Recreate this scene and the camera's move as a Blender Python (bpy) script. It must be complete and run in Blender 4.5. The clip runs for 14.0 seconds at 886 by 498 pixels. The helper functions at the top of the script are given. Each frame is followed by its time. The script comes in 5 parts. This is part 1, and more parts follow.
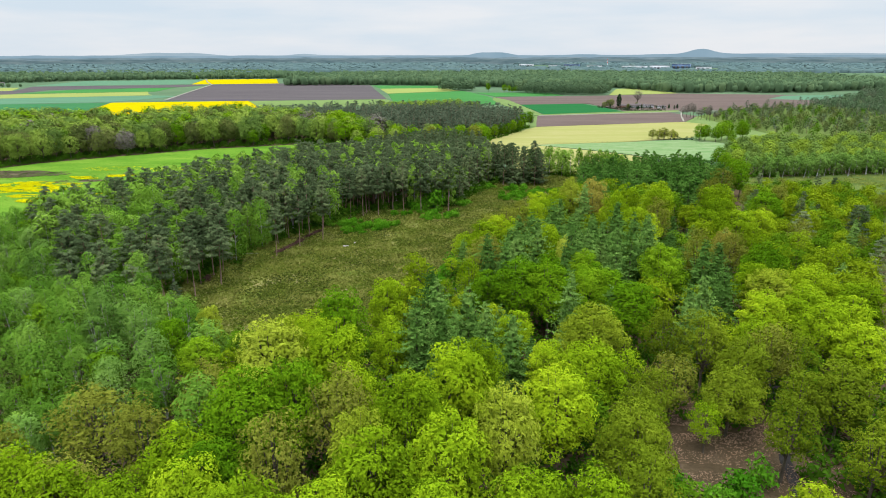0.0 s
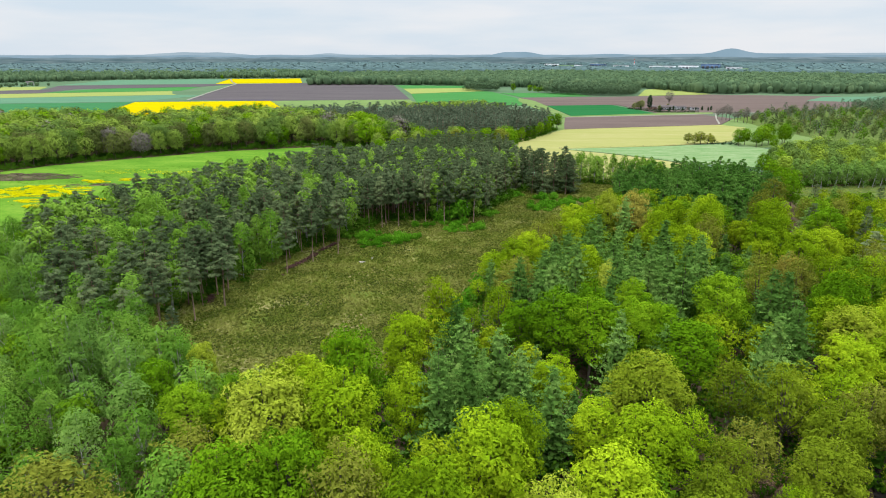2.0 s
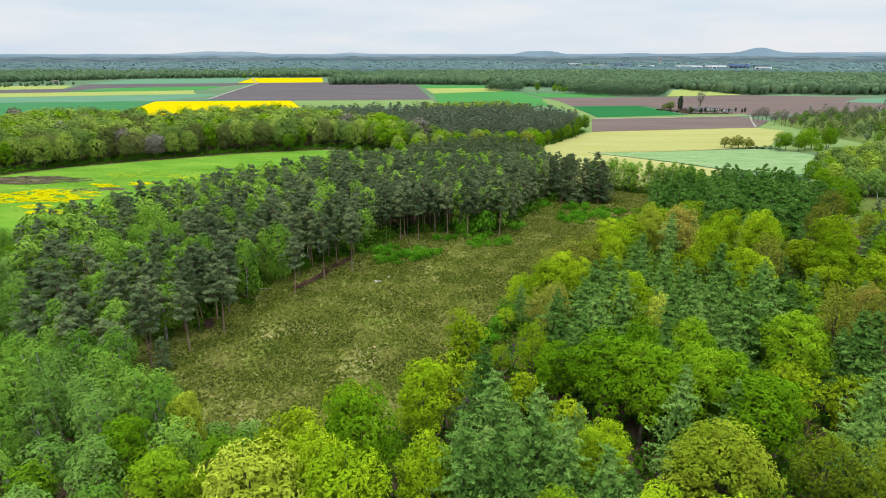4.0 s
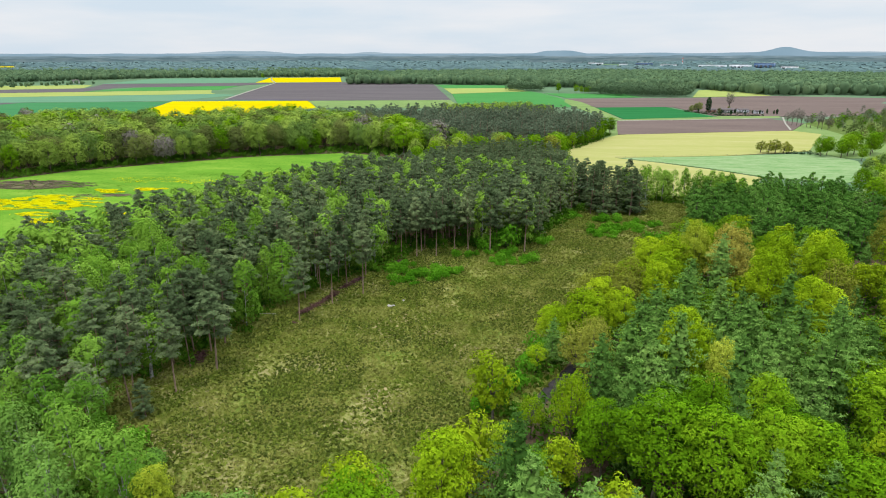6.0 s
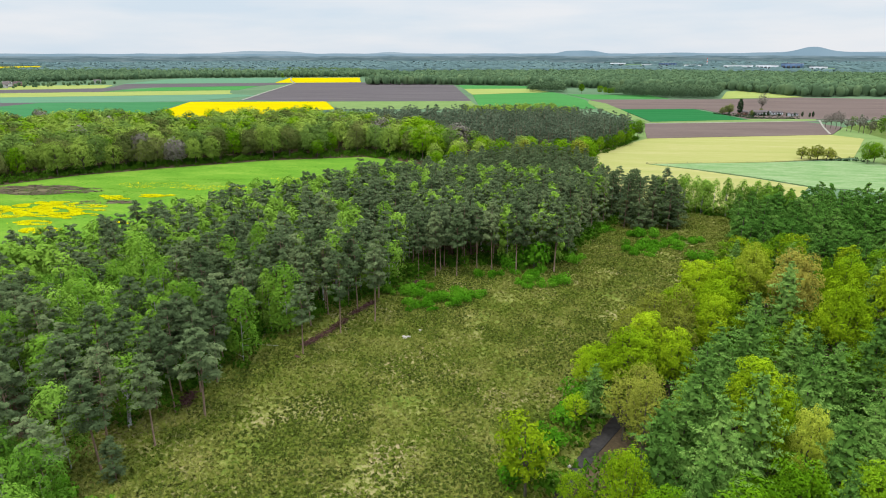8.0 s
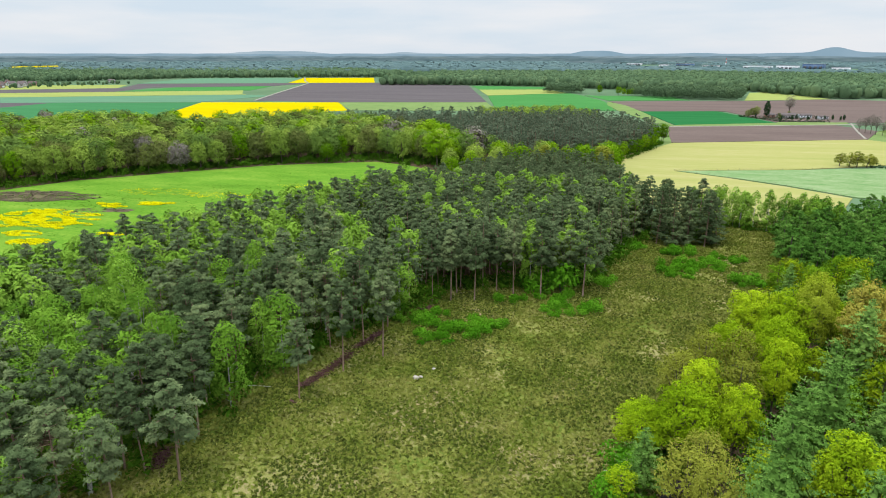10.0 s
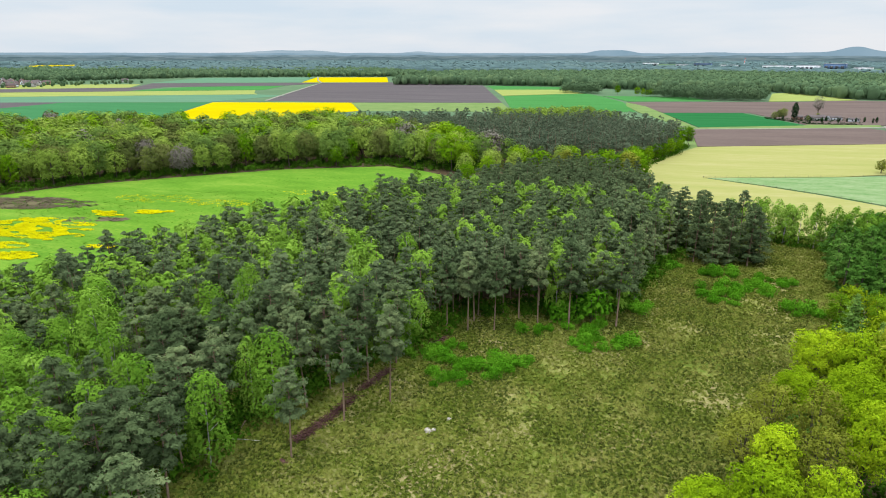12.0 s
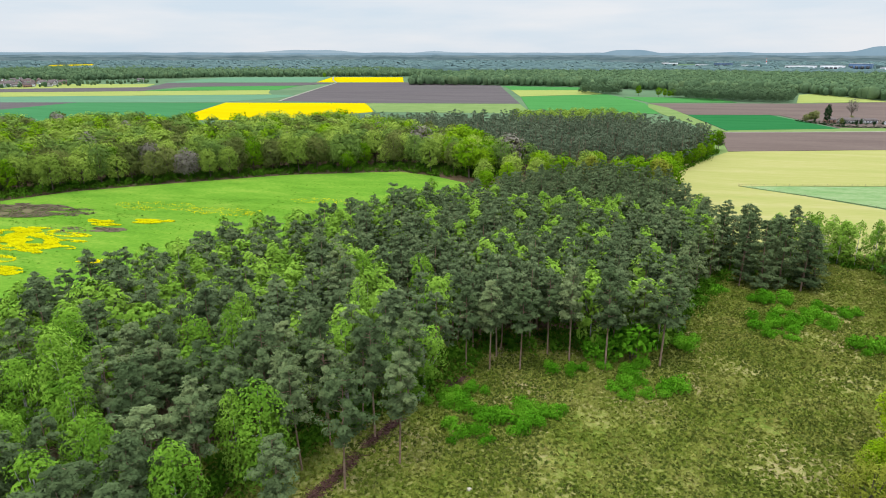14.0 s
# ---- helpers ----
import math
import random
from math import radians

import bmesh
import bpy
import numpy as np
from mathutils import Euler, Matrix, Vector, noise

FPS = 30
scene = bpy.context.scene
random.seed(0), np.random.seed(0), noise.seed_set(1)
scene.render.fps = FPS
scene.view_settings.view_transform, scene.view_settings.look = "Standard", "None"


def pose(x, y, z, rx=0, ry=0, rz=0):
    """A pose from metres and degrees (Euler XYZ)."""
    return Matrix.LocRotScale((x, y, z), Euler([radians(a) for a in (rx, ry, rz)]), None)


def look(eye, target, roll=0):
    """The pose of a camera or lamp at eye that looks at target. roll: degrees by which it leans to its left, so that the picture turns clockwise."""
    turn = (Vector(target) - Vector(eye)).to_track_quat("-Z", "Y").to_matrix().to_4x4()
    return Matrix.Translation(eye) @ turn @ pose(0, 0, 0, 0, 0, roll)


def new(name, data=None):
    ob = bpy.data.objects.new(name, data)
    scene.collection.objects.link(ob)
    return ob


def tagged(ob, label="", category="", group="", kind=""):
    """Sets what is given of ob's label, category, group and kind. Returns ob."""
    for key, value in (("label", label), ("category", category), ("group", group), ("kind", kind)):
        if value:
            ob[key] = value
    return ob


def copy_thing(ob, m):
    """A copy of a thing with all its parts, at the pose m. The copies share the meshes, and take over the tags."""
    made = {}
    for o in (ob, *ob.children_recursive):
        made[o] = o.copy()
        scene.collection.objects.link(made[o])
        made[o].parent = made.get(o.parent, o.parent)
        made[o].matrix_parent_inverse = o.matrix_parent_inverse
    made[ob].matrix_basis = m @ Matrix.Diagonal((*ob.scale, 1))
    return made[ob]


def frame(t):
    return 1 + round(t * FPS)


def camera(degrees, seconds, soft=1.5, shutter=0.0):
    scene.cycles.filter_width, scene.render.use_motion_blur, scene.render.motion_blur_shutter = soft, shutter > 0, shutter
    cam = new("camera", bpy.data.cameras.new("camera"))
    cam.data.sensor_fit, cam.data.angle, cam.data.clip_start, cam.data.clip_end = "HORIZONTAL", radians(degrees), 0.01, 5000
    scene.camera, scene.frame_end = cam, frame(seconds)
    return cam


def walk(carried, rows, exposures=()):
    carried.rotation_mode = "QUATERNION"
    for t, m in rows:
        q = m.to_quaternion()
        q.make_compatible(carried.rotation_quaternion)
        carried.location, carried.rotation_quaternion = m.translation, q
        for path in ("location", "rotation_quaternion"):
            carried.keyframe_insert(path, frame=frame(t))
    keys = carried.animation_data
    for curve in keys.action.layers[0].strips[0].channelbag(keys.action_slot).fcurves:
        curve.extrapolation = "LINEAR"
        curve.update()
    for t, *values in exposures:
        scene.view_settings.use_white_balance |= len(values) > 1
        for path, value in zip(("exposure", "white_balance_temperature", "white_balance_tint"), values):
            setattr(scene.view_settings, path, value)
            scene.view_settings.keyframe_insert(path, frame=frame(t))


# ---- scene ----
cam = camera(72.1, 14.0, soft=0.95)
METRES, EYE, TILT, LEAN, TURN = 124.5, 60.0, -17.62, 0.08, 0.0
ROWS = [
    (0.0, 0.0, 0.0, 0.0, -0.0, 0.0, -0.0),
    (0.5, -0.0015, 0.0338, 0.0107, 0.59, -0.0, -0.2),
    (1.0, -0.0033, 0.0676, 0.0216, 1.16, -0.02, -0.39),
    (1.5, -0.0058, 0.1016, 0.0325, 1.62, -0.03, -0.54),
    (2.0, -0.0085, 0.1356, 0.0433, 2.04, -0.05, -0.69),
    (2.5, -0.0115, 0.1697, 0.0541, 2.52, -0.08, -0.85),
    (3.0, -0.0147, 0.2036, 0.065, 3.02, -0.11, -1.01),
    (5.5, -0.0353, 0.3729, 0.1189, 5.14, -0.21, -1.69),
    (6.0, -0.0402, 0.4066, 0.1299, 5.54, -0.24, -1.8),
    (6.5, -0.0453, 0.4404, 0.1407, 5.97, -0.26, -1.93),
    (7.0, -0.0507, 0.4743, 0.1514, 6.4, -0.28, -2.06),
    (7.5, -0.0561, 0.5082, 0.1621, 6.84, -0.3, -2.2),
    (8.0, -0.0621, 0.542, 0.1727, 7.25, -0.3, -2.34),
    (10.5, -0.0955, 0.709, 0.2258, 8.77, -0.37, -2.88),
    (11.0, -0.1026, 0.7421, 0.2364, 9.08, -0.4, -2.97),
    (11.5, -0.11, 0.7752, 0.2469, 9.36, -0.43, -3.07),
    (12.0, -0.1175, 0.8083, 0.2576, 9.66, -0.46, -3.18),
    (12.5, -0.1253, 0.8413, 0.2682, 9.97, -0.48, -3.28),
    (13.0, -0.1333, 0.8743, 0.2787, 10.29, -0.51, -3.38),
    (13.5, -0.1417, 0.9074, 0.2891, 10.65, -0.54, -3.51),
    (14.0, -0.1504, 0.9403, 0.2997, 11.02, -0.57, -3.62),
]
walk(cam, [(t, pose(0, 0, EYE, TILT, LEAN, TURN) @ pose(METRES * x, METRES * y, METRES * z, 90 + pitch, roll, yaw)) for t, x, y, z, yaw, pitch, roll in ROWS])

# ---------------------------------------------------------------- light
SUN_ELEVATION, SUN_TURN = 72.0, 215.0
world = bpy.data.worlds.new("overcast_sky")
scene.world = world
world.use_nodes = True
wt = world.node_tree
wt.nodes.clear()


def wnode(kind, **values):
    n = wt.nodes.new(kind)
    for key, value in values.items():
        n.inputs[key].default_value = value
    return n


w_out = wnode("ShaderNodeOutputWorld")
w_bg = wnode("ShaderNodeBackground")
w_sky = wt.nodes.new("ShaderNodeTexSky")
w_sky.sky_type = "NISHITA"
w_sky.sun_disc = False
w_sky.sun_elevation, w_sky.sun_rotation = radians(SUN_ELEVATION), radians(SUN_TURN)
w_co = wt.nodes.new("ShaderNodeTexCoord")
w_sep = wt.nodes.new("ShaderNodeSeparateXYZ")
wt.links.new(w_co.outputs["Generated"], w_sep.inputs[0])
# an overcast sky is about three times as bright overhead as at the horizon
w_rise = wt.nodes.new("ShaderNodeMapRange")
w_rise.inputs["From Min"].default_value, w_rise.inputs["From Max"].default_value = 0.2, 1.0
w_rise.inputs["To Min"].default_value, w_rise.inputs["To Max"].default_value = 1.0, 5.6
w_rise.interpolation_type = "SMOOTHSTEP"
wt.links.new(w_sep.outputs["Z"], w_rise.inputs["Value"])
# soft stretched clouds
w_map = wt.nodes.new("ShaderNodeMapping")
w_map.inputs["Scale"].default_value = (2.2, 2.2, 14.0)
wt.links.new(w_co.outputs["Generated"], w_map.inputs[0])
w_noise = wnode("ShaderNodeTexNoise", Scale=1.6, Detail=5.0, Roughness=0.5)
wt.links.new(w_map.outputs[0], w_noise.inputs["Vector"])
w_ramp = wt.nodes.new("ShaderNodeValToRGB")
w_ramp.color_ramp.elements[0].position, w_ramp.color_ramp.elements[0].color = 0.36, (0.69, 0.80, 0.91, 1)
w_ramp.color_ramp.elements[1].position, w_ramp.color_ramp.elements[1].color = 0.66, (0.87, 0.895, 0.94, 1)
wt.links.new(w_noise.outputs["Fac"], w_ramp.inputs[0])
w_dim = wnode("ShaderNodeVectorMath")
w_dim.operation = "SCALE"
w_dim.inputs["Scale"].default_value = 0.08
wt.links.new(w_sky.outputs[0], w_dim.inputs[0])
w_mix = wt.nodes.new("ShaderNodeMix")
w_mix.data_type = "RGBA"
w_mix.inputs["Factor"].default_value = 0.9
wt.links.new(w_dim.outputs[0], w_mix.inputs["A"])
wt.links.new(w_ramp.outputs[0], w_mix.inputs["B"])
# the cloud is whiter overhead
w_warm = wt.nodes.new("ShaderNodeMix")
w_warm.data_type, w_warm.blend_type = "RGBA", "MULTIPLY"
w_warm.inputs["B"].default_value = (1.0, 1.0, 0.99, 1)
w_up = wt.nodes.new("ShaderNodeMapRange")
w_up.inputs["From Min"].default_value, w_up.inputs["From Max"].default_value = 0.12, 0.6
wt.links.new(w_sep.outputs["Z"], w_up.inputs["Value"])
wt.links.new(w_up.outputs[0], w_warm.inputs["Factor"])
wt.links.new(w_mix.outputs["Result"], w_warm.inputs["A"])
wt.links.new(w_warm.outputs["Result"], w_bg.inputs["Color"])
wt.links.new(w_rise.outputs[0], w_bg.inputs["Strength"])
wt.links.new(w_bg.outputs[0], w_out.inputs[0])

sun_data = bpy.data.lights.new("sun", "SUN")
sun_data.energy, sun_data.angle, sun_data.color = 2.1, radians(14), (1.0, 0.96, 0.9)
sun = new("sun", sun_data)
sun_way = Vector((math.sin(radians(SUN_TURN)) * math.cos(radians(SUN_ELEVATION)), math.cos(radians(SUN_TURN)) * math.cos(radians(SUN_ELEVATION)), math.sin(radians(SUN_ELEVATION))))
sun.matrix_world = look(sun_way * 500, (0, 0, 0))
scene.view_settings.exposure = 0.0

# ---------------------------------------------------------------- materials
def material(name):
    m = bpy.data.materials.new(name)
    m.use_nodes = True
    m.node_tree.nodes.clear()
    return m, m.node_tree.nodes, m.node_tree.links


def ramp_node(nodes, stops):
    r = nodes.new("ShaderNodeValToRGB")
    e = r.color_ramp.elements
    while len(e) < len(stops):
        e.new(0.5)
    for k, (p, c) in enumerate(stops):
        e[k].position, e[k].color = p, (*c, 1)
    return r


def math_node(nodes, links, op, a, b):
    n = nodes.new("ShaderNodeMath")
    n.operation = op
    for k, v in enumerate((a, b)):
        if isinstance(v, (int, float)):
            n.inputs[k].default_value = v
        else:
            links.new(v, n.inputs[k])
    return n.outputs[0]


def noise_node(nodes, links, scale, detail=4.0, rough=0.55, stretch=None, source="Position"):
    n = nodes.new("ShaderNodeTexNoise")
    n.inputs["Scale"].default_value, n.inputs["Detail"].default_value, n.inputs["Roughness"].default_value = scale, detail, rough
    g = nodes.new("ShaderNodeNewGeometry")
    v = g.outputs["Position"]
    if stretch:
        mp = nodes.new("ShaderNodeMapping")
        mp.inputs["Rotation"].default_value = (0, 0, radians(stretch[0]))
        mp.inputs["Scale"].default_value = (stretch[1], stretch[2], 1)
        links.new(v, mp.inputs[0])
        v = mp.outputs[0]
    links.new(v, n.inputs["Vector"])
    return n.outputs["Fac"]


def leaf_material(name, stops, through_light=0.13, by_tree=0.5, patch=0.09, rough=0.55, island=0.17):
    """Foliage: the colour wanders from tree to tree, over patches of a crown and from leaf to leaf."""
    m, nodes, links = material(name)
    geo = nodes.new("ShaderNodeNewGeometry")
    info = nodes.new("ShaderNodeObjectInfo")
    a = math_node(nodes, links, "MULTIPLY", info.outputs["Random"], by_tree)
    b = math_node(nodes, links, "MULTIPLY", geo.outputs["Random Per Island"], island)
    n = noise_node(nodes, links, patch, 3.0)
    c = math_node(nodes, links, "MULTIPLY", math_node(nodes, links, "SUBTRACT", n, 0.5), 1.1)
    n2 = noise_node(nodes, links, 0.7, 2.0)
    d = math_node(nodes, links, "MULTIPLY", math_node(nodes, links, "SUBTRACT", n2, 0.5), 0.5)
    t = math_node(nodes, links, "ADD", math_node(nodes, links, "ADD", a, b), math_node(nodes, links, "ADD", c, d))
    t = math_node(nodes, links, "ADD", t, 0.455 - 0.5 * by_tree - 0.5 * island)
    ramp = ramp_node(nodes, stops)
    links.new(t, ramp.inputs[0])
    p = nodes.new("ShaderNodeBsdfDiffuse")
    p.inputs["Roughness"].default_value = rough
    links.new(ramp.outputs[0], p.inputs["Color"])
    tr = nodes.new("ShaderNodeBsdfTranslucent")
    links.new(ramp.outputs[0], tr.inputs["Color"])
    mix = nodes.new("ShaderNodeMixShader")
    mix.inputs[0].default_value = through_light
    links.new(p.outputs[0], mix.inputs[1])
    links.new(tr.outputs[0], mix.inputs[2])
    out = nodes.new("ShaderNodeOutputMaterial")
    links.new(mix.outputs[0], out.inputs["Surface"])
    return m


def rough_material(name, stops, scale, fine, rough=0.9, stretch=None, bump=0.0, bump_scale=2.0, weight=0.55):
    """Earth, bark, walls, crops: two scales of variation and a fine relief."""
    m, nodes, links = material(name)
    a = noise_node(nodes, links, scale, 4.0, 0.6, stretch)
    b = noise_node(nodes, links, fine, 4.0, 0.65, stretch)
    t = math_node(nodes, links, "ADD", math_node(nodes, links, "MULTIPLY", a, weight), math_node(nodes, links, "MULTIPLY", b, 1 - weight))
    ramp = ramp_node(nodes, stops)
    links.new(t, ramp.inputs[0])
    p = nodes.new("ShaderNodeBsdfPrincipled")
    p.inputs["Roughness"].default_value = rough
    p.inputs["Specular IOR Level"].default_value = 0.2 if rough < 0.8 else 0.0
    links.new(ramp.outputs[0], p.inputs["Base Color"])
    if bump:
        bn = nodes.new("ShaderNodeBump")
        bn.inputs["Strength"].default_value, bn.inputs["Distance"].default_value = 1.0, bump
        links.new(noise_node(nodes, links, bump_scale, 5.0, 0.6, stretch), bn.inputs["Height"])
        links.new(bn.outputs[0], p.inputs["Normal"])
    out = nodes.new("ShaderNodeOutputMaterial")
    links.new(p.outputs[0], out.inputs["Surface"])
    return m


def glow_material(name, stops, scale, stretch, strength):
    """Far distance that glows by itself, the haze's blue put into its colour."""
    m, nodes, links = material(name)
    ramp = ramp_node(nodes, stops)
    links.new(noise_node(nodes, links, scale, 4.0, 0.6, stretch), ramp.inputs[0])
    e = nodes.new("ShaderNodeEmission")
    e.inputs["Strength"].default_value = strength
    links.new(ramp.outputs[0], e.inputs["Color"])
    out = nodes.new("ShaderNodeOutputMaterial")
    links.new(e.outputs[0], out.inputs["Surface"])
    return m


# foliage
M_OAK = leaf_material("oak_leaves_yellow_green", [(0.0, (0.060, 0.112, 0.003)), (0.45, (0.150, 0.242, 0.006)), (1.0, (0.31, 0.41, 0.013))], island=0.28)
M_OAK_GREEN = leaf_material("oak_leaves_green", [(0.0, (0.038, 0.098, 0.003)), (0.5, (0.095, 0.195, 0.005)), (1.0, (0.19, 0.30, 0.012))], island=0.28)
M_OAK_PALE = leaf_material("oak_leaves_in_flower", [(0.0, (0.11, 0.155, 0.008)), (0.5, (0.22, 0.275, 0.018)), (1.0, (0.37, 0.42, 0.05))], island=0.3)
M_OAK_TAN = leaf_material("oak_leaves_tan", [(0.0, (0.13, 0.12, 0.015)), (0.5, (0.25, 0.225, 0.035)), (1.0, (0.38, 0.36, 0.07))], island=0.3)
M_OLIVE = leaf_material("opening_buds_olive", [(0.0, (0.070, 0.086, 0.009)), (0.5, (0.140, 0.158, 0.018)), (1.0, (0.23, 0.24, 0.035))], island=0.28)
# far copy of the olive buds, greyed with the blue of the air
M_OLIVE_HAZED = leaf_material("budding_olive_hazed", [(0.0, (0.060, 0.080, 0.020)), (0.5, (0.115, 0.135, 0.034)), (1.0, (0.18, 0.195, 0.06))])
M_BIRCH = leaf_material("birch_leaves", [(0.0, (0.040, 0.104, 0.009)), (0.5, (0.095, 0.195, 0.019)), (1.0, (0.19, 0.31, 0.045))], island=0.28)
M_BIRCH_GREEN = leaf_material("birch_leaves_bright", [(0.0, (0.048, 0.118, 0.010)), (0.5, (0.115, 0.222, 0.020)), (1.0, (0.21, 0.335, 0.05))], island=0.28)
M_BIRCH_PALE = leaf_material("birch_leaves_grey", [(0.0, (0.045, 0.104, 0.014)), (0.5, (0.098, 0.188, 0.030)), (1.0, (0.18, 0.285, 0.06))], island=0.25)
M_PINE = leaf_material("pine_needles", [(0.0, (0.034, 0.054, 0.021)), (0.5, (0.078, 0.110, 0.045)), (1.0, (0.18, 0.215, 0.092))], 0.12)
M_PINE_DEEP = leaf_material("pine_needles_of_the_wood", [(0.0, (0.036, 0.056, 0.024)), (0.5, (0.086, 0.118, 0.052)), (1.0, (0.185, 0.22, 0.10))], 0.12, by_tree=0.0, patch=0.14)
M_BIRCH_DEEP = leaf_material("birch_leaves_of_the_wood", [(0.0, (0.070, 0.150, 0.014)), (0.5, (0.150, 0.262, 0.030)), (1.0, (0.25, 0.37, 0.06))], by_tree=0.0, patch=0.14, island=0.28)
M_FILL_OAK = leaf_material("lower_oak_leaves", [(0.0, (0.060, 0.100, 0.003)), (0.45, (0.145, 0.212, 0.006)), (1.0, (0.29, 0.36, 0.014))], by_tree=0.0, patch=0.13, island=0.28)
M_FILL_GREEN = leaf_material("lower_green_leaves", [(0.0, (0.034, 0.082, 0.003)), (0.5, (0.080, 0.160, 0.006)), (1.0, (0.16, 0.255, 0.014))], by_tree=0.0, patch=0.13, island=0.28)
M_OAK_DULL = leaf_material("dull_oak_leaves", [(0.0, (0.050, 0.078, 0.004)), (0.5, (0.112, 0.158, 0.008)), (1.0, (0.22, 0.27, 0.02))], island=0.28)
M_PINE_DARK = leaf_material("dark_pine_needles", [(0.0, (0.044, 0.065, 0.038)), (0.5, (0.092, 0.120, 0.072)), (1.0, (0.16, 0.19, 0.115))], 0.1, by_tree=0.0, island=0.3)
M_FIR = leaf_material("fir_needles", [(0.0, (0.032, 0.080, 0.012)), (0.5, (0.082, 0.166, 0.028)), (1.0, (0.20, 0.315, 0.07))], 0.12, island=0.3)
M_YOUNG = leaf_material("young_pine_needles", [(0.0, (0.028, 0.080, 0.010)), (0.5, (0.060, 0.140, 0.020)), (1.0, (0.12, 0.215, 0.04))], 0.15)
M_SHRUB = leaf_material("bright_shrub_leaves", [(0.0, (0.028, 0.105, 0.004)), (0.5, (0.062, 0.18, 0.008)), (1.0, (0.12, 0.26, 0.018))])
# the next two carry extra blue for the haze over the middle distance
M_WOOD_MIX = leaf_material("mixed_spring_leaves_hazed", [(0.0, (0.070, 0.098, 0.032)), (0.3, (0.085, 0.140, 0.030)), (0.65, (0.140, 0.212, 0.040)), (1.0, (0.23, 0.31, 0.068))], patch=0.075, by_tree=0.0)
M_EDGE = leaf_material("pale_oak_leaves_hazed", [(0.0, (0.092, 0.145, 0.022)), (0.5, (0.18, 0.255, 0.038)), (1.0, (0.29, 0.365, 0.070))], by_tree=0.4)
M_BRIGHT = leaf_material("bright_young_leaves", [(0.0, (0.10, 0.16, 0.014)), (0.5, (0.185, 0.265, 0.026)), (1.0, (0.28, 0.365, 0.055))], by_tree=0.0)
M_THICKET = leaf_material("thicket_leaves", [(0.0, (0.040, 0.066, 0.020)), (0.5, (0.074, 0.108, 0.030)), (1.0, (0.13, 0.17, 0.05))], by_tree=0.0, island=0.25)
# far woods: green lifted towards blue-grey to paint in the haze
M_WOOD_FAR = leaf_material("far_wood_leaves_hazed", [(0.0, (0.046, 0.082, 0.042)), (0.5, (0.076, 0.122, 0.060)), (1.0, (0.125, 0.175, 0.078))], patch=0.03, by_tree=0.0, island=0.4)
# remote leaves: the blue of far haze is mixed into the base colour
M_WOOD_HAZE = leaf_material("remote_wood_leaves_hazed", [(0.0, (0.062, 0.100, 0.104)), (0.5, (0.082, 0.126, 0.124)), (1.0, (0.115, 0.16, 0.14))], 0.1, patch=0.006, by_tree=0.0, island=0.3)
M_TUFT = leaf_material("heather_and_grass_tufts", [(0.0, (0.042, 0.064, 0.008)), (0.35, (0.094, 0.120, 0.016)), (0.7, (0.17, 0.17, 0.04)), (1.0, (0.26, 0.215, 0.09))], 0.1, by_tree=0.0, patch=0.12, island=0.3)
M_HEATHER = leaf_material("heather_clumps", [(0.0, (0.024, 0.034, 0.006)), (0.5, (0.046, 0.062, 0.010)), (1.0, (0.085, 0.095, 0.022))], 0.05, by_tree=0.0, patch=0.15)
M_UNDER = leaf_material("undergrowth_leaves", [(0.0, (0.02, 0.055, 0.004)), (0.5, (0.04, 0.10, 0.006)), (1.0, (0.08, 0.16, 0.012))], by_tree=0.0)
M_HEDGE = leaf_material("dark_hedge_leaves", [(0.0, (0.010, 0.026, 0.010)), (1.0, (0.024, 0.05, 0.016))], 0.05)
M_TWIG = leaf_material("bare_twigs", [(0.0, (0.085, 0.078, 0.062)), (1.0, (0.18, 0.16, 0.13))], 0.0)
M_DEAD = leaf_material("dead_leaves", [(0.0, (0.085, 0.052, 0.032)), (0.5, (0.17, 0.11, 0.07)), (1.0, (0.30, 0.21, 0.15))], 0.0, by_tree=0.0, island=0.5)
M_CLOD = leaf_material("earth_clods", [(0.0, (0.045, 0.036, 0.024)), (0.6, (0.10, 0.08, 0.052)), (1.0, (0.10, 0.115, 0.03))], 0.0, by_tree=0.0)
M_FLOWER = leaf_material("yellow_flowers", [(0.0, (0.36, 0.34, 0.002)), (1.0, (0.50, 0.45, 0.003))], 0.1, by_tree=0.0)
# wood
M_BARK = rough_material("oak_bark", [(0.3, (0.045, 0.036, 0.028)), (0.7, (0.12, 0.10, 0.075))], 0.8, 6.0)
M_BARK_PINE = rough_material("pine_bark", [(0.3, (0.12, 0.075, 0.05)), (0.7, (0.27, 0.19, 0.14))], 0.5, 5.0)
M_BARK_BIRCH = rough_material("birch_bark", [(0.35, (0.08, 0.072, 0.062)), (0.5, (0.30, 0.29, 0.265)), (0.7, (0.46, 0.45, 0.42))], 1.0, 5.0)
M_BRASH = rough_material("cut_brushwood", [(0.3, (0.035, 0.016, 0.014)), (0.7, (0.12, 0.065, 0.055))], 0.8, 5.0)
M_STUMP = rough_material("bleached_wood", [(0.3, (0.20, 0.18, 0.15)), (0.7, (0.36, 0.33, 0.28))], 2.0, 9.0)
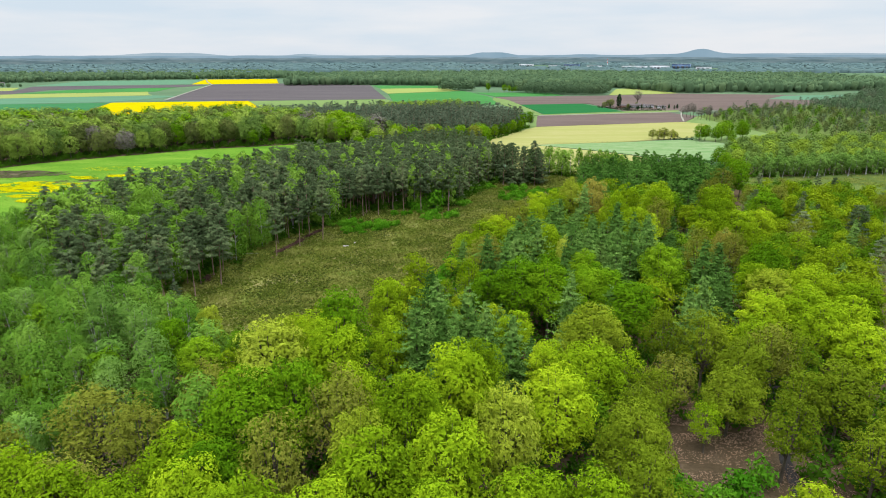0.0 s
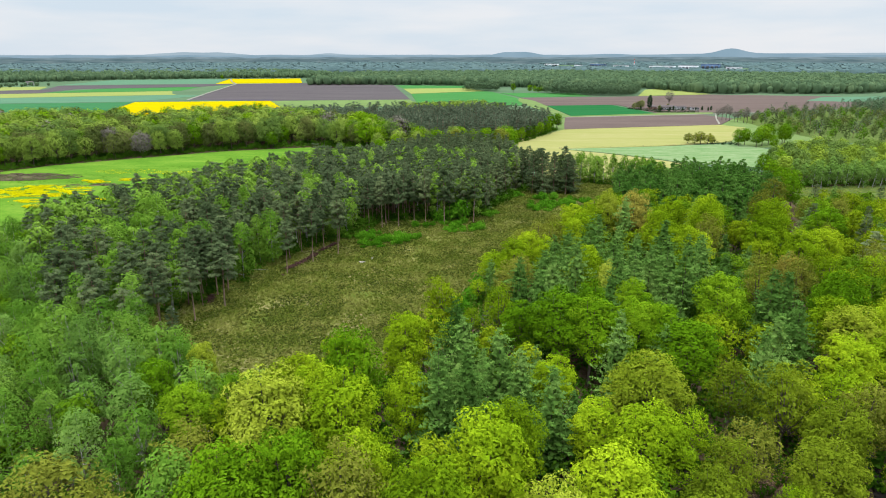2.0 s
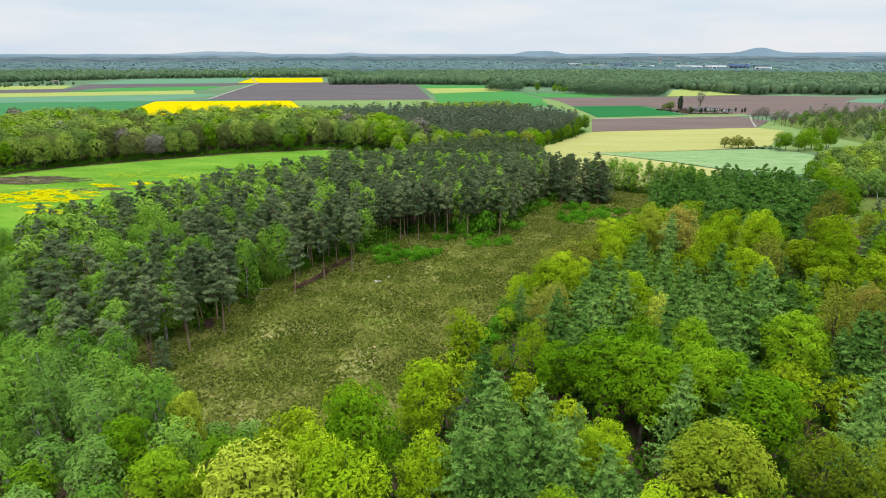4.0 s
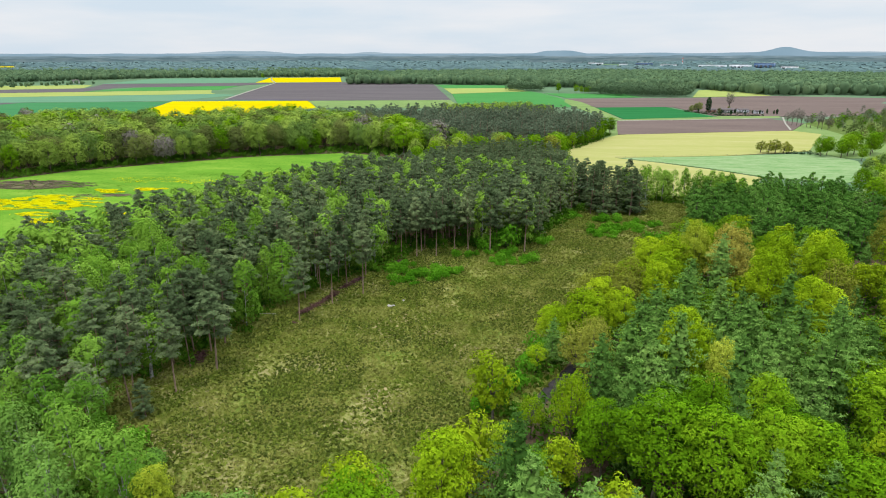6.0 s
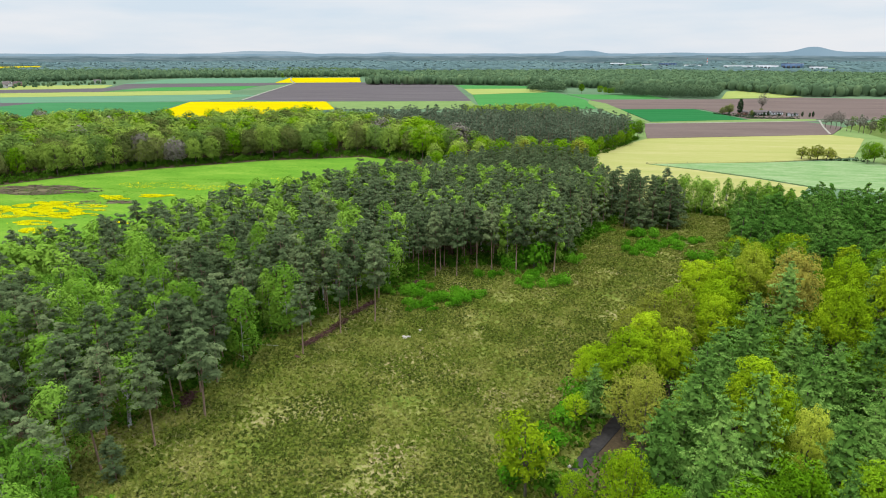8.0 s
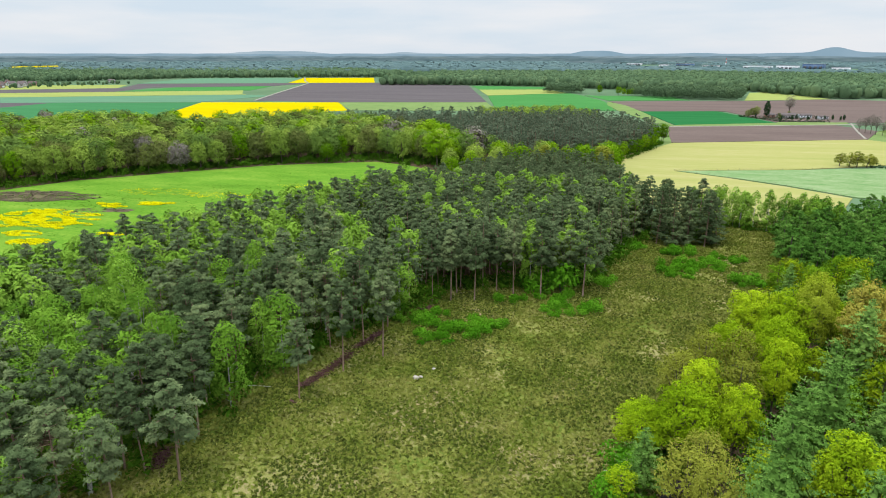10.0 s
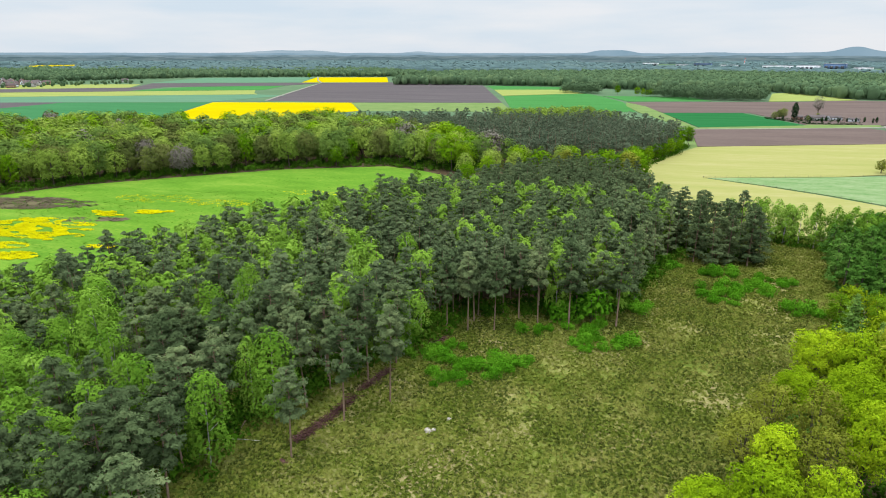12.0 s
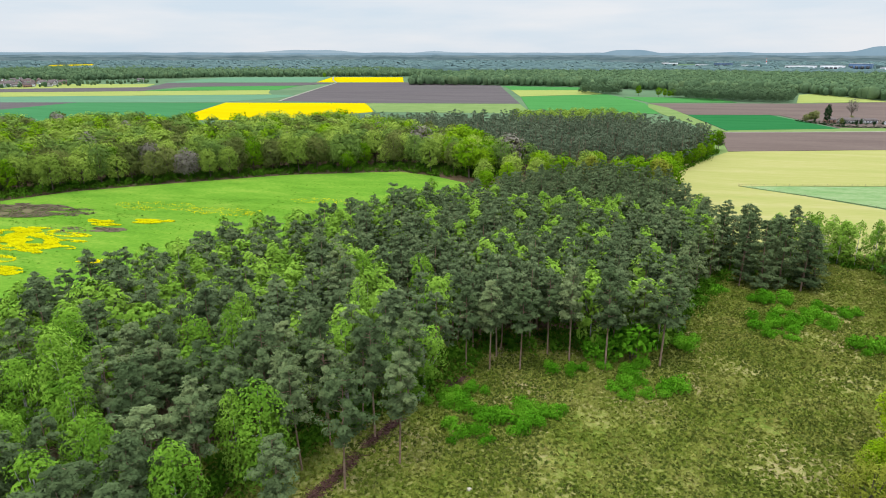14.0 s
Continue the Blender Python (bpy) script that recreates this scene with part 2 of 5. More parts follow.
# ground
# litter kept dark for the wood's shade; lighter dead leaves cover the lit gap
M_LITTER = rough_material("leaf_litter", [(0.25, (0.026, 0.020, 0.011)), (0.5, (0.058, 0.042, 0.024)), (0.75, (0.115, 0.082, 0.052))], 0.12, 1.6, bump=0.15)
M_HEATH = rough_material("heath_grass", [(0.34, (0.042, 0.066, 0.009)), (0.43, (0.078, 0.104, 0.016)), (0.50, (0.126, 0.134, 0.033)), (0.56, (0.17, 0.155, 0.060)), (0.64, (0.22, 0.172, 0.095))], 0.055, 1.7, bump=0.35, bump_scale=1.8, weight=0.64)
M_PASTURE = rough_material("pasture_grass", [(0.32, (0.040, 0.105, 0.010)), (0.5, (0.072, 0.150, 0.015)), (0.68, (0.125, 0.19, 0.026))], 0.035, 0.5, stretch=(35, 1, 2.5), bump=0.05)
M_MEADOW = rough_material("meadow_grass", [(0.3, (0.04, 0.07, 0.014)), (0.7, (0.095, 0.12, 0.035))], 0.05, 0.6, bump=0.1)
M_RAPE = rough_material("rape_in_flower", [(0.3, (0.27, 0.21, 0.001)), (0.7, (0.35, 0.275, 0.002))], 0.01, 0.5, stretch=(10, 1, 4))
# plough and green crop colours hold a slight added blue for hazy air
M_PLOUGH = rough_material("ploughed_soil", [(0.3, (0.070, 0.052, 0.045)), (0.7, (0.108, 0.082, 0.072))], 0.008, 0.15, stretch=(10, 1, 6))
M_PLOUGH_GREY = rough_material("harrowed_soil", [(0.3, (0.052, 0.046, 0.047)), (0.7, (0.084, 0.073, 0.073))], 0.006, 0.08, stretch=(14, 1, 8))
M_CROP = rough_material("green_crop", [(0.3, (0.010, 0.066, 0.018)), (0.7, (0.020, 0.095, 0.032))], 0.01, 0.2, stretch=(12, 1, 8))
M_CEREAL = rough_material("dull_green_cereal", [(0.3, (0.024, 0.092, 0.034)), (0.7, (0.040, 0.120, 0.050))], 0.008, 0.2, stretch=(12, 1, 8))
M_CROP_BRIGHT = rough_material("bright_green_crop", [(0.3, (0.028, 0.105, 0.026)), (0.7, (0.048, 0.145, 0.042))], 0.01, 0.2, stretch=(12, 1, 8))
M_TEAL = rough_material("blue_green_crop", [(0.3, (0.056, 0.118, 0.070)), (0.7, (0.080, 0.148, 0.090))], 0.01, 0.2, stretch=(12, 1, 8))
M_BARLEY = rough_material("pale_barley", [(0.3, (0.16, 0.175, 0.048)), (0.5, (0.195, 0.192, 0.066)), (0.7, (0.24, 0.215, 0.10))], 0.012, 0.12, stretch=(8, 1, 7))
M_STRAW = rough_material("pale_grass_field", [(0.3, (0.13, 0.165, 0.04)), (0.7, (0.20, 0.215, 0.07))], 0.01, 0.2, stretch=(12, 1, 7))
M_PALE_GREEN = rough_material("pale_green_meadow", [(0.35, (0.072, 0.142, 0.044)), (0.65, (0.165, 0.205, 0.105))], 0.06, 0.4, stretch=(20, 1, 3))
M_VERGE = rough_material("grass_verge", [(0.3, (0.075, 0.12, 0.035)), (0.7, (0.125, 0.165, 0.062))], 0.05, 0.5)
M_TRACK = rough_material("sandy_track", [(0.3, (0.14, 0.13, 0.105)), (0.7, (0.21, 0.20, 0.17))], 0.1, 1.0)
M_ASPHALT = rough_material("dark_path", [(0.3, (0.016, 0.015, 0.014)), (0.7, (0.042, 0.038, 0.035))], 0.15, 1.2)
M_SOIL = rough_material("trampled_soil", [(0.3, (0.045, 0.05, 0.02)), (0.7, (0.09, 0.085, 0.045))], 0.1, 1.0)
M_MUD = rough_material("bare_earth", [(0.3, (0.05, 0.042, 0.026)), (0.5, (0.09, 0.072, 0.045)), (0.7, (0.065, 0.09, 0.02))], 0.15, 0.9)
M_COUNTRY = rough_material("farmland", [(0.3, (0.050, 0.082, 0.046)), (0.5, (0.066, 0.106, 0.058)), (0.7, (0.092, 0.132, 0.070))], 0.002, 0.02)
M_CONCRETE = rough_material("apron_concrete", [(0.3, (0.2, 0.2, 0.2)), (0.7, (0.27, 0.27, 0.28))], 0.01, 0.1)
# buildings
M_WALL = rough_material("render_wall", [(0.3, (0.3, 0.29, 0.27)), (0.7, (0.42, 0.41, 0.39))], 0.2, 2.0)
M_BRICK = rough_material("brick_wall", [(0.3, (0.2, 0.12, 0.09)), (0.7, (0.33, 0.2, 0.15))], 0.2, 2.0)
M_ROOF = rough_material("roof_tiles", [(0.3, (0.05, 0.045, 0.045)), (0.7, (0.12, 0.10, 0.095))], 0.3, 3.0)
M_ROOF_RED = rough_material("brown_roof_tiles", [(0.3, (0.05, 0.042, 0.042)), (0.7, (0.10, 0.075, 0.068))], 0.3, 3.0)
M_WHITE = rough_material("white_cladding", [(0.3, (0.5, 0.51, 0.53)), (0.7, (0.62, 0.63, 0.65))], 0.02, 0.3, rough=0.5)
M_NAVY = rough_material("blue_cladding", [(0.3, (0.05, 0.09, 0.16)), (0.7, (0.08, 0.13, 0.22))], 0.02, 0.3, rough=0.5)
M_PANE = rough_material("window_glass", [(0.3, (0.02, 0.025, 0.03)), (0.7, (0.04, 0.045, 0.05))], 0.5, 3.0, rough=0.1)
M_RED = rough_material("red_paint", [(0.3, (0.5, 0.05, 0.03)), (0.7, (0.6, 0.08, 0.05))], 0.2, 2.0)

# ---------------------------------------------------------------- mesh tools
rng = np.random.default_rng(7)


def mesh_of(name, verts, quads, mat, tris=None):
    """A mesh from arrays: verts n x 3, faces m x 4 or m x 3."""
    verts = np.asarray(verts, np.float32).reshape(-1, 3)
    quads = np.asarray(quads, np.int32)
    if quads.shape[1] == 3:
        quads, tris = np.zeros((0, 4), np.int32), quads
    tris = np.zeros((0, 3), np.int32) if tris is None else np.asarray(tris, np.int32)
    me = bpy.data.meshes.new(name)
    me.vertices.add(len(verts))
    me.vertices.foreach_set("co", verts.ravel())
    loops = np.concatenate([quads.ravel(), tris.ravel()])
    me.loops.add(len(loops))
    me.loops.foreach_set("vertex_index", loops)
    me.polygons.add(len(quads) + len(tris))
    starts = np.concatenate([np.arange(len(quads)) * 4, len(quads) * 4 + np.arange(len(tris)) * 3]).astype(np.int32)
    me.polygons.foreach_set("loop_start", starts)
    me.update(calc_edges=True)
    me.validate()
    me.materials.append(mat)
    return me


def part(name, me, parent=None, label=""):
    ob = new(name, me)
    if parent is not None:
        ob.parent = parent
    if label:
        ob["label"] = label
    return ob


def join(pieces):
    """Several (verts, quads) as one."""
    vs, qs, n = [], [], 0
    for v, q in pieces:
        vs.append(v)
        qs.append(np.asarray(q, np.int64) + n)
        n += len(v)
    return np.concatenate(vs), np.concatenate(qs)


def tube(points, radii, sides=6):
    """A tapered limb along points."""
    p = np.asarray(points, float)
    ang = np.arange(sides) * 2 * math.pi / sides
    vs = []
    for k in range(len(p)):
        d = p[min(k + 1, len(p) - 1)] - p[max(k - 1, 0)]
        d /= np.linalg.norm(d) + 1e-9
        a = np.cross(d, (0.31, 0.95, 0.05))
        a /= np.linalg.norm(a) + 1e-9
        b = np.cross(d, a)
        vs.append(p[k] + radii[k] * (np.cos(ang)[:, None] * a + np.sin(ang)[:, None] * b))
    q = [[k * sides + s, k * sides + (s + 1) % sides, (k + 1) * sides + (s + 1) % sides, (k + 1) * sides + s] for k in range(len(p) - 1) for s in range(sides)]
    return np.concatenate(vs), np.array(q)


def box(x0, y0, z0, x1, y1, z1):
    v = np.array([[x, y, z] for z in (z0, z1) for x, y in ((x0, y0), (x1, y0), (x1, y1), (x0, y1))], float)
    return v, np.array([[3, 2, 1, 0], [4, 5, 6, 7], [0, 1, 5, 4], [1, 2, 6, 5], [2, 3, 7, 6], [3, 0, 4, 7]])


def leaves(centres, normals, sizes, along=1.25, across=0.8, axis=None):
    """Small uneven leaf sprays: one three-cornered face each, facing its normal."""
    n = len(centres)
    nn = normals / (np.linalg.norm(normals, axis=1, keepdims=True) + 1e-9)
    ref = rng.normal(size=(n, 3)) if axis is None else axis
    a = np.cross(nn, ref)
    a /= np.linalg.norm(a, axis=1, keepdims=True) + 1e-9
    b = np.cross(a, nn)
    s = np.asarray(sizes)[:, None]
    j = rng.uniform(0.75, 1.25, (3, n, 1))
    off = rng.uniform(-0.35, 0.35, (n, 1))
    c = np.stack([
        centres + a * s * 0.55 * across * j[0] - b * s * (0.4 * along + off * 0.3),
        centres + b * s * 0.62 * along * j[1] + a * s * off * across,
        centres - a * s * 0.55 * across * j[2] - b * s * (0.4 * along - off * 0.3)], 1)
    return c.reshape(-1, 3), np.arange(3 * n).reshape(n, 3)


def sphere_dirs(n, low=-1.0):
    z = rng.uniform(low, 1, n)
    a = rng.uniform(0, 2 * math.pi, n)
    r = np.sqrt(np.maximum(0, 1 - z * z))
    return np.stack([r * np.cos(a), r * np.sin(a), z], 1)


def blob_leaves(centre, radii, count, size, low=-0.3, tilt=0.5, outward=(0, 0, 0.25), **kw):
    d = sphere_dirs(count, low)
    c = np.asarray(centre) + d * np.asarray(radii) * rng.uniform(0.82, 1.06, (count, 1))
    nrm = d + rng.normal(0, tilt, (count, 3)) + np.asarray(outward)
    return leaves(c, nrm, rng.uniform(0.7, 1.3, count) * size, **kw)


# ---------------------------------------------------------------- tree shapes (unit trees in metres, later scaled)
def broad_shape(height=19.0, spread=5.2, lobes=44, per_lobe=125, size=0.30, base=0.14, fill=1.0, limbs=True, smooth=0.0, tilt=0.5, drawn=0.55, clump=1.0, core=0):
    """A broad-leaved tree: forked trunk, limbs to every lobe, a crown of uneven leafy lobes."""
    crown_h = height * (1 - base)
    mid = height * base + crown_h * 0.45
    out, wood = [], []
    lean = rng.normal(0, 0.35, 2)
    fork = np.array([lean[0] * 0.5, lean[1] * 0.5, height * max(base, 0.26)])
    wood.append(tube([(0, 0, -0.3), (lean[0] * 0.2, lean[1] * 0.2, height * 0.12), fork, (lean[0], lean[1], height * 0.8)], [0.32, 0.26, 0.2, 0.04], 7))
    dirs = sphere_dirs(lobes, -0.55)
    if core:
        # the shaded inner leaves
        out.append(blob_leaves((lean[0], lean[1], mid), (spread * 0.62, spread * 0.62, crown_h * 0.33), core, size * 2.4, low=-0.9, tilt=0.6))
    for k, d in enumerate(dirs):
        # even the lobes out by a golden spiral with noise
        z = 1 - 1.8 * (k + 0.5) / lobes
        a = k * 2.39996 + rng.normal(0, 0.25)
        r = math.sqrt(max(0, 1 - z * z))
        way = np.array([r * math.cos(a), r * math.sin(a), z])
        far = rng.uniform(0.62 + 0.2 * smooth, 1.06 - 0.1 * smooth)
        c = np.array([lean[0], lean[1], mid]) + way * np.array([spread, spread, crown_h * 0.5]) * far * 0.82
        rad = spread * rng.uniform(0.18 + 0.08 * smooth, 0.38) * clump
        out.append(blob_leaves(c, (rad, rad, rad * 0.85), max(3, int(per_lobe * fill * (rad / (spread * 0.28 * clump)) ** 1.7)), size, low=-0.45, tilt=tilt - 0.25 * smooth, outward=way * (drawn + 0.8 * smooth) + np.array([0, 0, 0.2])))
        if limbs and k % 3 == 0:
            m = (fork + c) / 2 + np.array([0, 0, -0.4])
            wood.append(tube([fork + np.array([0, 0, rng.uniform(-0.5, 3)]), m, c], [0.11, 0.07, 0.025], 4))
    return join(out), join(wood)


def birch_shape(height=15.0, spread=2.9, lobes=32, per_lobe=100, size=0.27):
    out, wood = [], []
    lean = rng.normal(0, 0.3, 2)
    wood.append(tube([(0, 0, -0.3), (lean[0] * 0.4, lean[1] * 0.4, height * 0.4), (lean[0], lean[1], height * 0.93)], [0.11, 0.08, 0.02], 6))
    for k in range(lobes):
        f = (k + 0.5) / lobes
        z = height * (0.12 + 0.80 * f)
        w = spread * (math.sin(math.pi * min(1, 0.18 + 0.80 * f)) ** 0.8) * 0.72
        a = k * 2.39996 + rng.normal(0, 0.3)
        c = np.array([lean[0] * f + w * math.cos(a), lean[1] * f + w * math.sin(a), z])
        rad = rng.uniform(0.62, 1.0) * spread * 0.40
        out.append(blob_leaves(c, (rad, rad, rad * 1.25), int(per_lobe * (rad / (spread * 0.32)) ** 1.5), size, low=-0.5, tilt=0.28, outward=(0.8 * math.cos(a), 0.8 * math.sin(a), 0.3 + 0.5 * f), along=1.4, across=0.8))
        if k % 3 == 0:
            wood.append(tube([(lean[0] * f * 0.8, lean[1] * f * 0.8, z - 1.2), c], [0.045, 0.012], 4))
    return join(out), join(wood)


def pine_shape(height=19.0, spread=2.9, branches=40, tufts=3, per_tuft=28, size=0.34, base=0.34, limbs=True):
    """Scots pine: long bare stem, ragged flat tufts of needles."""
    out, wood = [], []
    bend = rng.normal(0, 0.35, 2)
    stem = [(0, 0, -0.3), (bend[0] * 0.5, bend[1] * 0.5, height * 0.35), (bend[0], bend[1], height * 0.7), (bend[0] * 0.6, bend[1] * 0.6, height * 0.96)]
    wood.append(tube(stem, [0.19, 0.15, 0.10, 0.03], 6))
    for k in range(branches):
        f = (k + rng.uniform(0, 1)) / branches
        z = height * (base + (0.985 - base) * f)
        reach = spread * (0.12 + 0.88 * (1 - f ** 2.6) ** 0.7) * rng.uniform(0.5, 1.15) * (0.65 if f < 0.15 else 1)
        a = k * 2.39996 + rng.normal(0, 0.5)
        way = np.array([math.cos(a), math.sin(a), 0.0])
        root = np.array([bend[0] * 0.8, bend[1] * 0.8, z - 0.3])
        tip = root + way * reach + np.array([0, 0, rng.uniform(-0.1, 0.7)])
        if limbs and k % 2 == 0:
            wood.append(tube([root, tip], [0.05, 0.015], 3))
        for s in range(tufts):
            c = root + (tip - root) * (0.42 + 0.58 * (s + 1) / tufts) + rng.normal(0, 0.22, 3)
            rad = rng.uniform(0.45, 0.8) * (1.12 - 0.5 * f)
            d = sphere_dirs(per_tuft, -0.25)
            p = c + d * np.array([rad, rad, rad * 0.62])
            nrm = np.array([0, 0, 0.7]) + way * (0.7 * (1 - f)) + rng.normal(0, 0.35, (per_tuft, 3)) + d * 0.7
            out.append(leaves(p, nrm, rng.uniform(0.7, 1.3, per_tuft) * size, along=1.7, across=0.6))
    return join(out), join(wood)


def fir_shape(height=17.0, spread=5.2, whorls=18, per_whorl=8, per_branch=38, size=0.3, base=0.1, droop=0.12):
    """A fir or larch: tiers of drooping plumes up to a pointed top."""
    out, wood = [], []
    wood.append(tube([(0, 0, -0.3), (0, 0, height * 0.5), (0, 0, height * 0.98)], [0.2, 0.12, 0.02], 6))
    heart = 260
    g = rng.uniform(0.02, 0.92, heart)
    d = sphere_dirs(heart)
    out.append(leaves(np.stack([0 * g, 0 * g, height * (base + (1 - base) * g)], 1) + d * (spread * 0.5 * (1 - g ** 1.7) ** 0.75)[:, None] * (1, 1, 0.3), d + (0, 0, 0.2), np.full(heart, 0.75)))
    for w in range(whorls):
        f = (w + 0.5) / whorls
        z0 = height * (base + (1 - base) * f)
        reach = spread * (1 - f ** 1.7) ** 0.75 * (0.75 if f < 0.1 else 1) + 0.2
        for b in range(per_whorl):
            a = (b + rng.uniform(-0.3, 0.3)) * 2 * math.pi / per_whorl + w * 1.3
            L = reach * rng.uniform(0.35, 1.3)
            z = z0 + rng.normal(0, 0.42)
            n = max(2, int(per_branch * (0.35 + 0.65 * L / spread)))
            s = np.linspace(0.22, 1, n)
            way = np.array([math.cos(a), math.sin(a), 0])
            side = np.array([-way[1], way[0], 0])
            p = np.array([0, 0, z]) + way * (s * L)[:, None] + side * (rng.normal(0, 1, n) * (0.05 + 0.13 * L * (1.15 - s)))[:, None]
            p[:, 2] += -droop * L * s + 0.16 * L * s ** 3 + rng.normal(0, 0.07, n)
            nrm = np.array([0, 0, 1.0]) + way * 0.5 + rng.normal(0, 0.5, (n, 3))
            out.append(leaves(p, nrm, rng.uniform(0.75, 1.25, n) * size * (0.75 + 0.5 * (1 - f)), along=1.5, across=0.75, axis=np.tile(side, (n, 1)) + rng.normal(0, 0.3, (n, 3))))
    return join(out), join(wood)


def bush_shape(height=1.6, spread=1.3, lobes=9, per_lobe=60, size=0.2):
    out = []
    for k in range(lobes):
        a, r = k * 2.4, spread * 0.62 * math.sqrt((k + 0.3) / lobes)
        c = np.array([r * math.cos(a), r * math.sin(a), height * rng.uniform(0.35, 0.68)])
        rad = height * rng.uniform(0.3, 0.42)
        out.append(blob_leaves(c, (rad, rad, rad), per_lobe, size, low=-0.8))
    stems = [tube([(0, 0, -0.1), (0.3 * math.cos(k * 2.1), 0.3 * math.sin(k * 2.1), height * 0.6)], [0.03, 0.01], 3) for k in range(4)]
    return join(out), join(stems)


def under_shape(height, spread, count, size):
    """Undergrowth: an uneven heap of leaves."""
    out = []
    for k in range(3):
        a = k * 2.1 + rng.uniform(0, 1)
        c = (spread * 0.45 * math.cos(a), spread * 0.45 * math.sin(a), height * rng.uniform(0.35, 0.6))
        out.append(blob_leaves(c, (spread * 0.6, spread * 0.6, height * 0.42), count // 3, size, low=-0.8))
    return join(out)


def dome_shape(height, spread, sides=7, rings=((1.0, 0.0), (1.05, 0.5), (0.95, 0.82), (0.5, 1.0))):
    """A far clump of trees: an uneven closed heap."""
    vs, q = [], []
    for r, h in rings:
        a = np.arange(sides) * 2 * math.pi / sides + rng.normal(0, 0.12, sides)
        rr = spread * r * rng.uniform(0.75, 1.2, sides)
        vs.append(np.stack([rr * np.cos(a), rr * np.sin(a), height * h * rng.uniform(0.85, 1.12, sides)], 1))
    for k in range(len(rings) - 1):
        q += [[k * sides + s, k * sides + (s + 1) % sides, (k + 1) * sides + (s + 1) % sides, (k + 1) * sides + s] for s in range(sides)]
    top = (len(rings) - 1) * sides
    q += [[top, top + k, top + k + 1, top + k + 2] for k in range(1, sides - 2, 2)]
    return np.concatenate(vs), np.array(q)


def far_shape(height, spread, sprays=14):
    """A far tree: a closed rounded crown with loose sprays over it."""
    body = dome_shape(height * 0.92, spread * 0.9, 6, ((0.7, 0.1), (1.05, 0.4), (1.0, 0.7), (0.62, 0.95)))
    body = (body[0], np.concatenate([body[1][:, [0, 1, 2]], body[1][:, [0, 2, 3]]]))
    loose = blob_leaves((0, 0, height * 0.52), (spread, spread, height * 0.5), sprays, 2.1, low=-0.4, tilt=0.35)
    return join([body, loose])


class Stand:
    """A kind of tree: a few shapes, made once, then copied with their parts."""

    def __init__(self, name, shapes, leaf, bark, label, category="tree", group="", crown="crown"):
        self.name, self.label, self.category, self.group, self.crown = name, label, category, group, crown
        self.meshes = [(mesh_of(crown, *s[0], leaf), mesh_of("trunk", *s[1], bark)) for s in shapes]
        self.first = [None] * len(shapes)
        self.count = 0

    def put(self, x, y, scale=1.0, tall=1.0, turn=None, which=None, z=0.0, label=""):
        k = self.count % len(self.meshes) if which is None else which
        self.count += 1
        turn = rng.uniform(0, 2 * math.pi) if turn is None else turn
        m = Matrix.LocRotScale((x, y, z), Euler((rng.normal(0, 0.025), rng.normal(0, 0.025), turn)), (scale, scale, scale * tall))
        if self.first[k] is None:
            ob = new(self.name)
            ob.empty_display_size = 0.5
            part("trunk", self.meshes[k][1], ob)
            part(self.crown, self.meshes[k][0], ob)
            tagged(ob, self.label, self.category, self.group)
            self.first[k] = ob
            ob.matrix_basis = m
        else:
            src = self.first[k]
            keep = src.scale.copy()
            src.scale = (1, 1, 1)
            ob = copy_thing(src, m)
            src.scale = keep
        if label:
            ob["label"] = label
        return ob


def inside(poly, x, y):
    x, y = np.asarray(x), np.asarray(y)
    hit = np.zeros(x.shape, bool)
    n = len(poly)
    for i in range(n):
        (x0, y0), (x1, y1) = poly[i], poly[(i + 1) % n]
        c = ((y0 > y) != (y1 > y)) & (x < (x1 - x0) * (y - y0) / ((y1 - y0) + 1e-12) + x0)
        hit ^= c
    return hit


def scatter(poly, step, jitter=0.38, holes=(), taken=(), keep=0.0):
    """Places on an uneven grid inside poly, clear of the holes and of places already taken."""
    p = np.array(poly)
    gx, gy = np.meshgrid(np.arange(p[:, 0].min(), p[:, 0].max() + step, step), np.arange(p[:, 1].min(), p[:, 1].max() + step, step))
    gx = gx + (np.arange(gx.shape[0]) % 2)[:, None] * step * 0.5
    x = (gx + rng.uniform(-jitter, jitter, gx.shape) * step).ravel()
    y = (gy + rng.uniform(-jitter, jitter, gx.shape) * step).ravel()
    ok = inside(poly, x, y)
    for h in holes:
        ok &= ~inside(h, x, y)
    for tx, ty, *rest in taken:
        r = rest[0] if rest else keep
        ok &= (x - tx) ** 2 + (y - ty) ** 2 > r * r
    return np.stack([x[ok], y[ok]], 1)


def wood_mesh(name, shapes, places, scales, mat, tall=None):
    """Many trees of a far wood as one mesh."""
    vs, qs, n = [], [], 0
    for i, (x, y) in enumerate(places):
        v, q = shapes[i % len(shapes)]
        a = rng.uniform(0, 2 * math.pi)
        c, s = math.cos(a) * scales[i], math.sin(a) * scales[i]
        w = np.empty_like(v)
        w[:, 0], w[:, 1] = v[:, 0] * c - v[:, 1] * s + x, v[:, 0] * s + v[:, 1] * c + y
        w[:, 2] = v[:, 2] * scales[i] * (tall[i] if tall is not None else 1)
        vs.append(w)
        qs.append(q + n)
        n += len(v)
    return mesh_of(name, np.concatenate(vs), np.concatenate(qs), mat)


